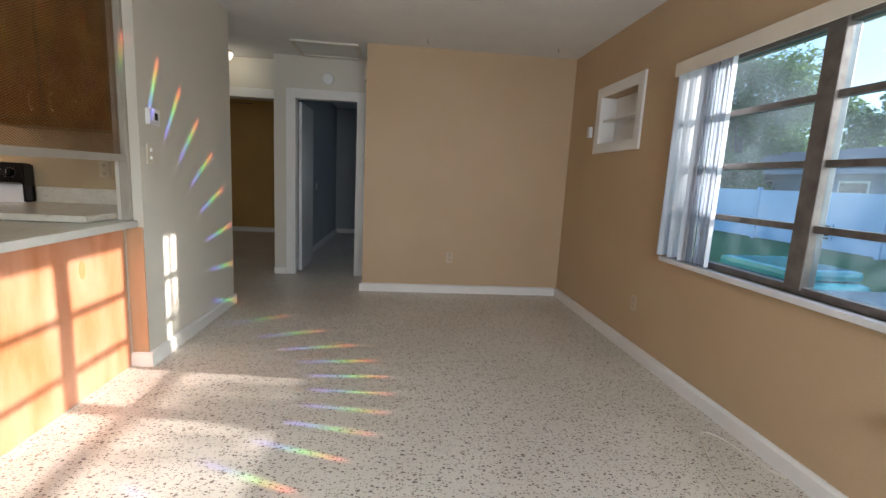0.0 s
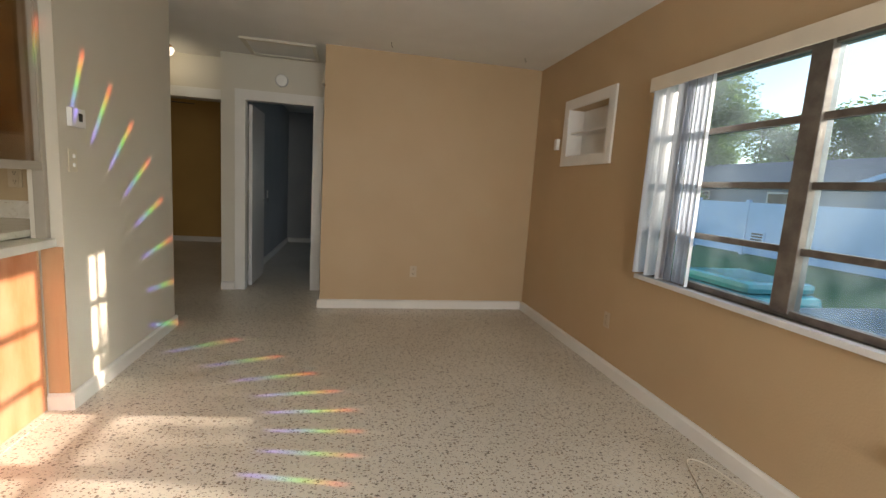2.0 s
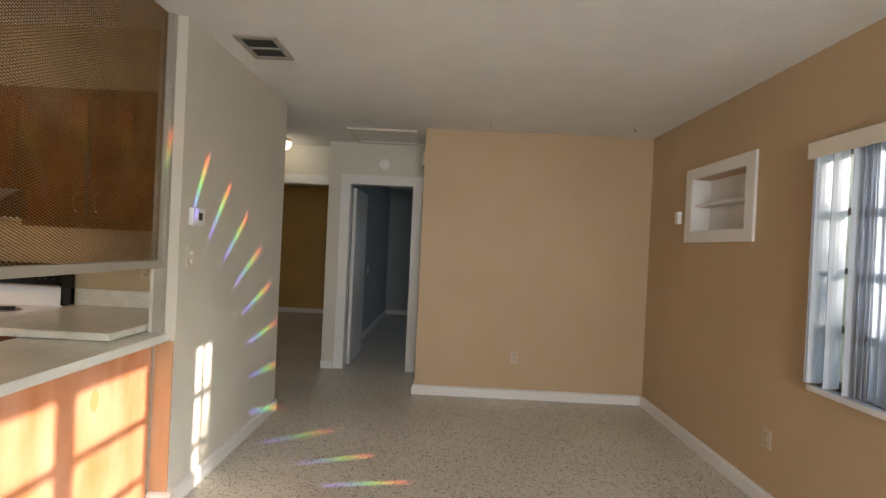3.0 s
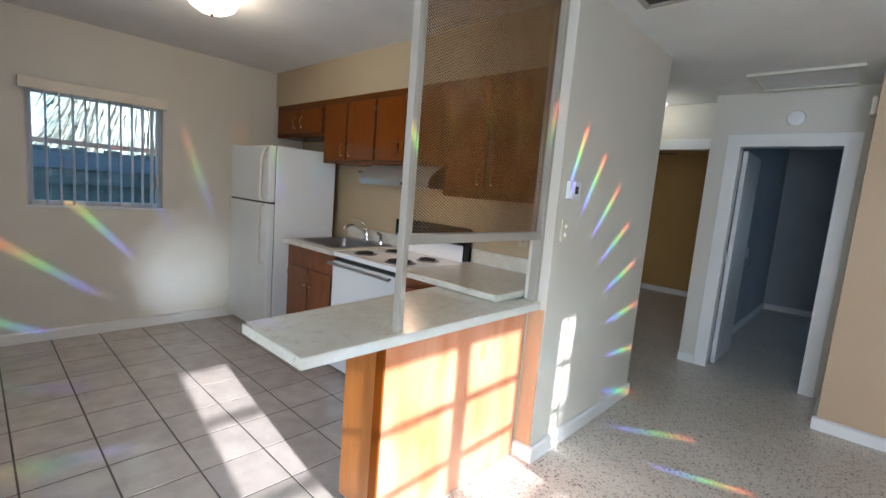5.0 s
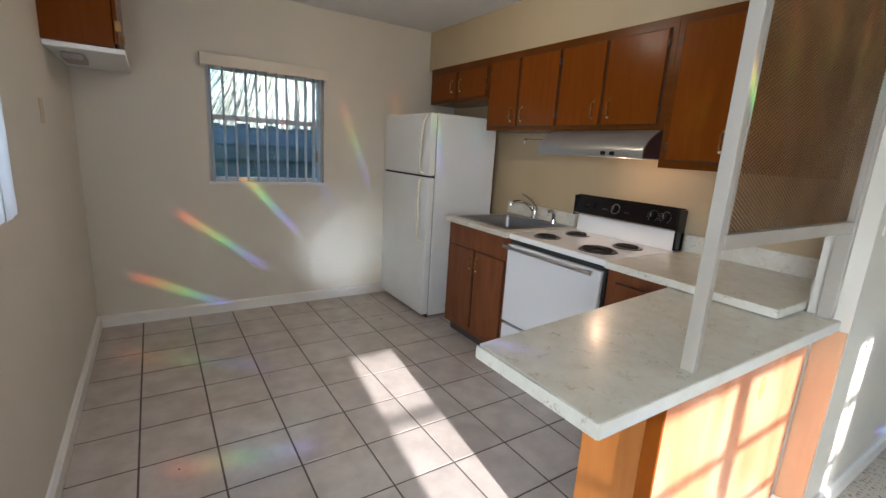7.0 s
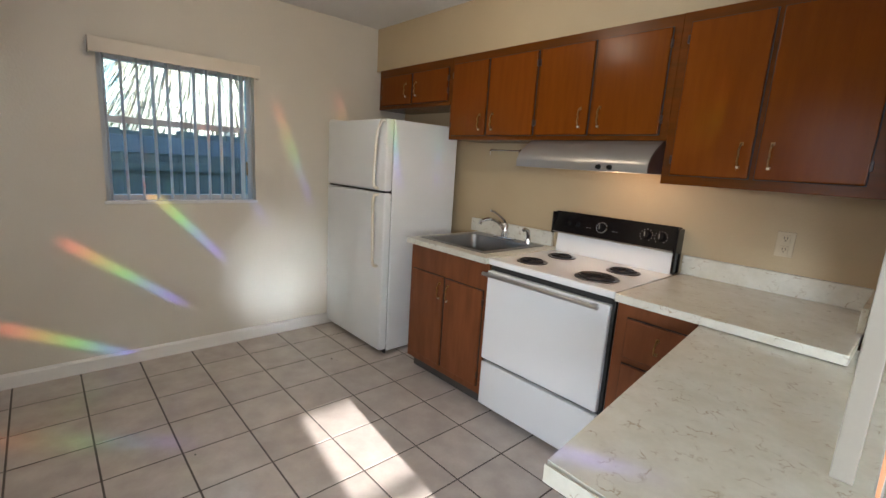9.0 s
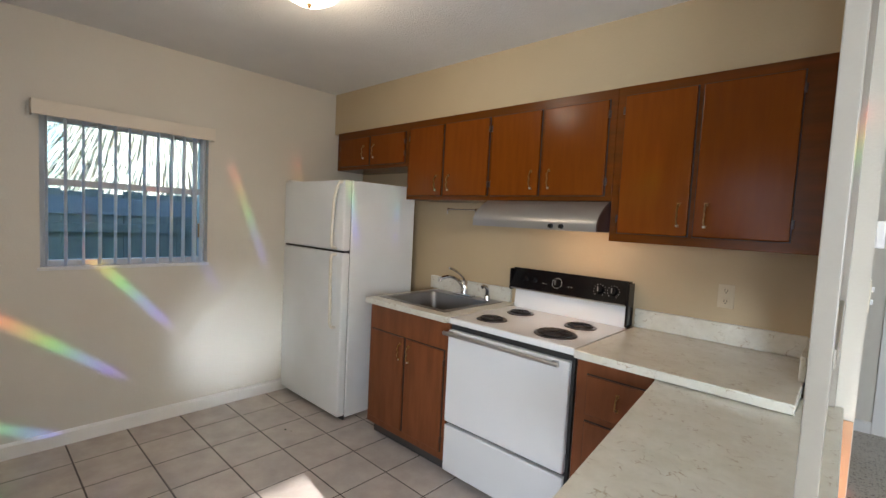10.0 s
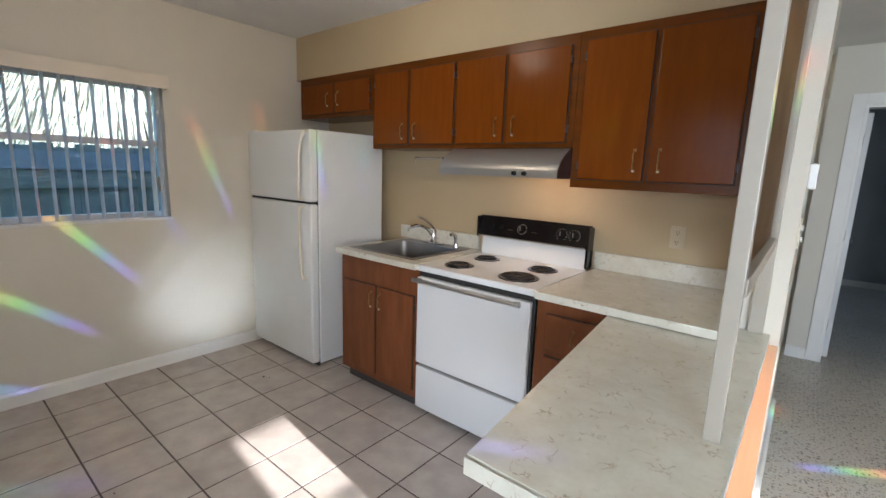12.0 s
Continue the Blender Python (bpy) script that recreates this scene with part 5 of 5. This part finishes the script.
part("gable_roof", extrude_profile([(11.5, 2.02), (6.0, 3.94), (0.5, 2.02), (0.5, 2.14), (6.0, 4.08), (11.5, 2.14)], "x", 14.9, 19.5), M_SHINGLE, hs, "dark shingle gable roof")
part("rake_board", extrude_profile([(11.5, 1.98), (6.0, 3.90), (0.5, 1.98), (0.5, 2.13), (6.0, 4.06), (11.5, 2.13)], "x", 14.86, 14.899), M_FENCE_SHADED, hs, "pale painted rake board")
for y in (14.0, 18.0):
    wdw = part("window", block(15.96, 15.998, y, y + 1.1, 1.2, 1.9), M_TRIM, hs, "white framed window")
    part("pane", block(15.945, 15.958, y + 0.06, y + 1.04, 1.26, 1.84), M_BLACK, wdw)

# things standing on the lawn close to the window
tq = thing("turquoise_table", (3.55, 3.6, G), "turquoise plastic play table with a shiny lid", "outdoor table")
part("body", block(3.15, 3.95, 3.32, 4.20, 0.30, 0.56, 0.07), M_TURQ, tq)
part("lid", block(3.20, 3.90, 3.37, 4.15, 0.565, 0.66, 0.045), M_TURQ, tq, "shiny turquoise lid")
for x in (3.25, 3.85):
    for y in (3.42, 4.10):
        part("leg", block(x - 0.05, x + 0.05, y - 0.05, y + 0.05, G, 0.30, 0.01), M_TURQ, tq)
sb = thing("covered_grill", (2.8, 2.22, G), "low dark outdoor cabinet with a faded silvery lid", "outdoor cabinet")
part("body", block(2.42, 3.20, 1.90, 2.58, G, 0.54, 0.02), M_RUBBER, sb)
for i in range(3):
    part("layer", block(2.40 - 0.012 * i, 3.22 + 0.012 * i, 1.86 - 0.02 * i, 2.60 + 0.02 * i, 0.545 + 0.030 * i, 0.567 + 0.030 * i, 0.004), M_SILVER if i % 2 else M_RUBBER, sb)
part("lid", extrude_profile([(1.84, 0.632), (2.64, 0.632), (2.62, 0.665), (2.48, 0.705), (2.02, 0.705), (1.86, 0.665)], "x", 2.36, 3.26), M_SILVER, sb, "faded silvery lid")

# west side: board fence and a palm with a skirt of dead fronds
wf = thing("board_fence", (-7.2, 1.6, G), "dark weathered board fence close to the house", "fence")
for k in range(44):
    y = -2.4 + k * 0.17
    part("board", block(-7.22, -7.195, y, y + 0.166, G + 0.03, 1.60 + 0.02 * math.sin(k * 2.7)), M_FENCED, wf)
part("cap_board", block(-7.194, -7.17, -2.4, 5.05, 1.36, 1.54, 0.004), M_SHINGLE, wf, "dark blue-grey cap board")
for z in (0.35, 1.18):
    part("rail", block(-7.194, -7.15, -2.4, 5.05, z, z + 0.09), M_FENCED, wf)

pt = thing("palm_tree", (-9.6, 3.1, G), "palm with a thick skirt of pale dead fronds", "tree")
part("trunk", rod(bmesh.new(), (-9.6, 3.1, G), (-9.6, 3.1, 5.0), 0.26, 0.2), M_BARK, pt, "", True)
part("skirt_core", lathe([(0.25, 2.05), (1.15, 2.0), (0.95, 2.9), (0.62, 3.9), (0.30, 4.9)], (-9.6, 3.1, 0), 20), M_THATCH, pt, "matted brown dead leaf bases", True)
rnd = random.Random(11)
fv, ff = [], []
for k in range(520):
    a = rnd.uniform(0, math.tau)
    top = Vector((-9.6 + 0.3 * math.cos(a), 3.1 + 0.3 * math.sin(a), rnd.uniform(2.2, 4.8)))
    reach, drop = rnd.uniform(0.5, 1.9), rnd.uniform(0.9, 1.9)
    for leaf in range(16):
        aa = a + rnd.gauss(0, 0.35)
        tip = top + Vector((reach * math.cos(aa) * rnd.uniform(0.6, 1.1), reach * math.sin(aa) * rnd.uniform(0.6, 1.1), -drop * rnd.uniform(0.6, 1.2)))
        mid = (top + tip) / 2 + Vector((0.25 * math.cos(aa), 0.25 * math.sin(aa), 0.25))
        side = Vector((-math.sin(aa), math.cos(aa), rnd.uniform(-0.4, 0.4))) * 0.015
        n = len(fv)
        fv += [tuple(top - side), tuple(top + side), tuple(mid + side * 1.3), tuple(mid - side * 1.3), tuple(tip)]
        ff += [(n, n + 1, n + 2, n + 3), (n + 3, n + 2, n + 4)]
fm = bpy.data.meshes.new("dead_fronds")
fm.from_pydata([tuple(Vector(v) - Vector((-9.6, 3.1, G))) for v in fv], [], ff)
fm.materials.append(M_THATCH)
skirt = tagged(new("dead_fronds", fm), "pale dead palm fronds hanging down", "", "", "stuff")
skirt.parent = pt
tree((-13.0, -0.2, G), 5.6, 2.4, 8, "leafy green tree behind the board fence", 30, 360)

# ---- kitchen floor tiles ----
P = 0.3135
cols = [(-3.04 + P * k, -3.04 + P * (k + 1)) for k in range(-7, 6)]
rows_ = [(0.630 + P * k, 0.630 + P * (k + 1)) for k in range(-2, 10)]
cache = {}
for xa, xb in cols:
    for ya, yb in rows_:
        x0, x1, y0, y1 = max(xa + 0.0042, WEST), min(xb - 0.0042, -1.465), max(ya + 0.0042, KS), min(yb - 0.0042, KN)
        if x1 - x0 < 0.02 or y1 - y0 < 0.02:
            continue
        key = (round(x1 - x0, 3), round(y1 - y0, 3))
        if key not in cache:
            hx_, hy_ = key[0] / 2, key[1] / 2
            me = bpy.data.meshes.new("tile")
            e = 0.003
            v = [(-hx_, -hy_, -0.003), (hx_, -hy_, -0.003), (hx_, hy_, -0.003), (-hx_, hy_, -0.003),
                 (-hx_, -hy_, -0.001), (hx_, -hy_, -0.001), (hx_, hy_, -0.001), (-hx_, hy_, -0.001),
                 (-hx_ + e, -hy_ + e, 0), (hx_ - e, -hy_ + e, 0), (hx_ - e, hy_ - e, 0), (-hx_ + e, hy_ - e, 0)]
            f = [(0, 1, 5, 4), (1, 2, 6, 5), (2, 3, 7, 6), (3, 0, 4, 7), (4, 5, 9, 8), (5, 6, 10, 9), (6, 7, 11, 10), (7, 4, 8, 11), (8, 9, 10, 11)]
            me.from_pydata(v, [], f)
            me.materials.append(M_TILE)
            cache[key] = me
        t = new("tile", cache[key])
        t.parent = kitchen_floor
        t.location = ((x0 + x1) / 2, (y0 + y1) / 2, 0.0)
structure("floor_margin", block(-1.509, -1.4615, 1.925, 2.93, -0.004, 0.0025), M_TERRAZZO, "narrow terrazzo margin along the foot of the counter base")
structure("floor_threshold", block(-1.4635, -1.452, KS, 1.92, -0.004, 0.0015), M_GROUT)
# out-of-view tree, added only to break up the low sunlight
tree((9.5, 2.1, G), 4.3, 1.5, 21, "unseen small leafy tree added to dapple the low sun", 26, 330, 0.08)

for i, (x, y, r) in enumerate(((-4.20, 2.33, 0.007), (-4.16, 2.35, 0.003), (-3.62, 1.30, 0.004), (-2.95, 0.78, 0.004))):
    bm = lathe([(r, 0), (r * 0.8, r * 0.5), (r * 0.3, r * 0.7)], (x, y, 0.0005), 7)
    single("debris_speck", bm, M_DARK, "tiny dark crumb on the tile floor", "debris", True, "crumbs on the floor")
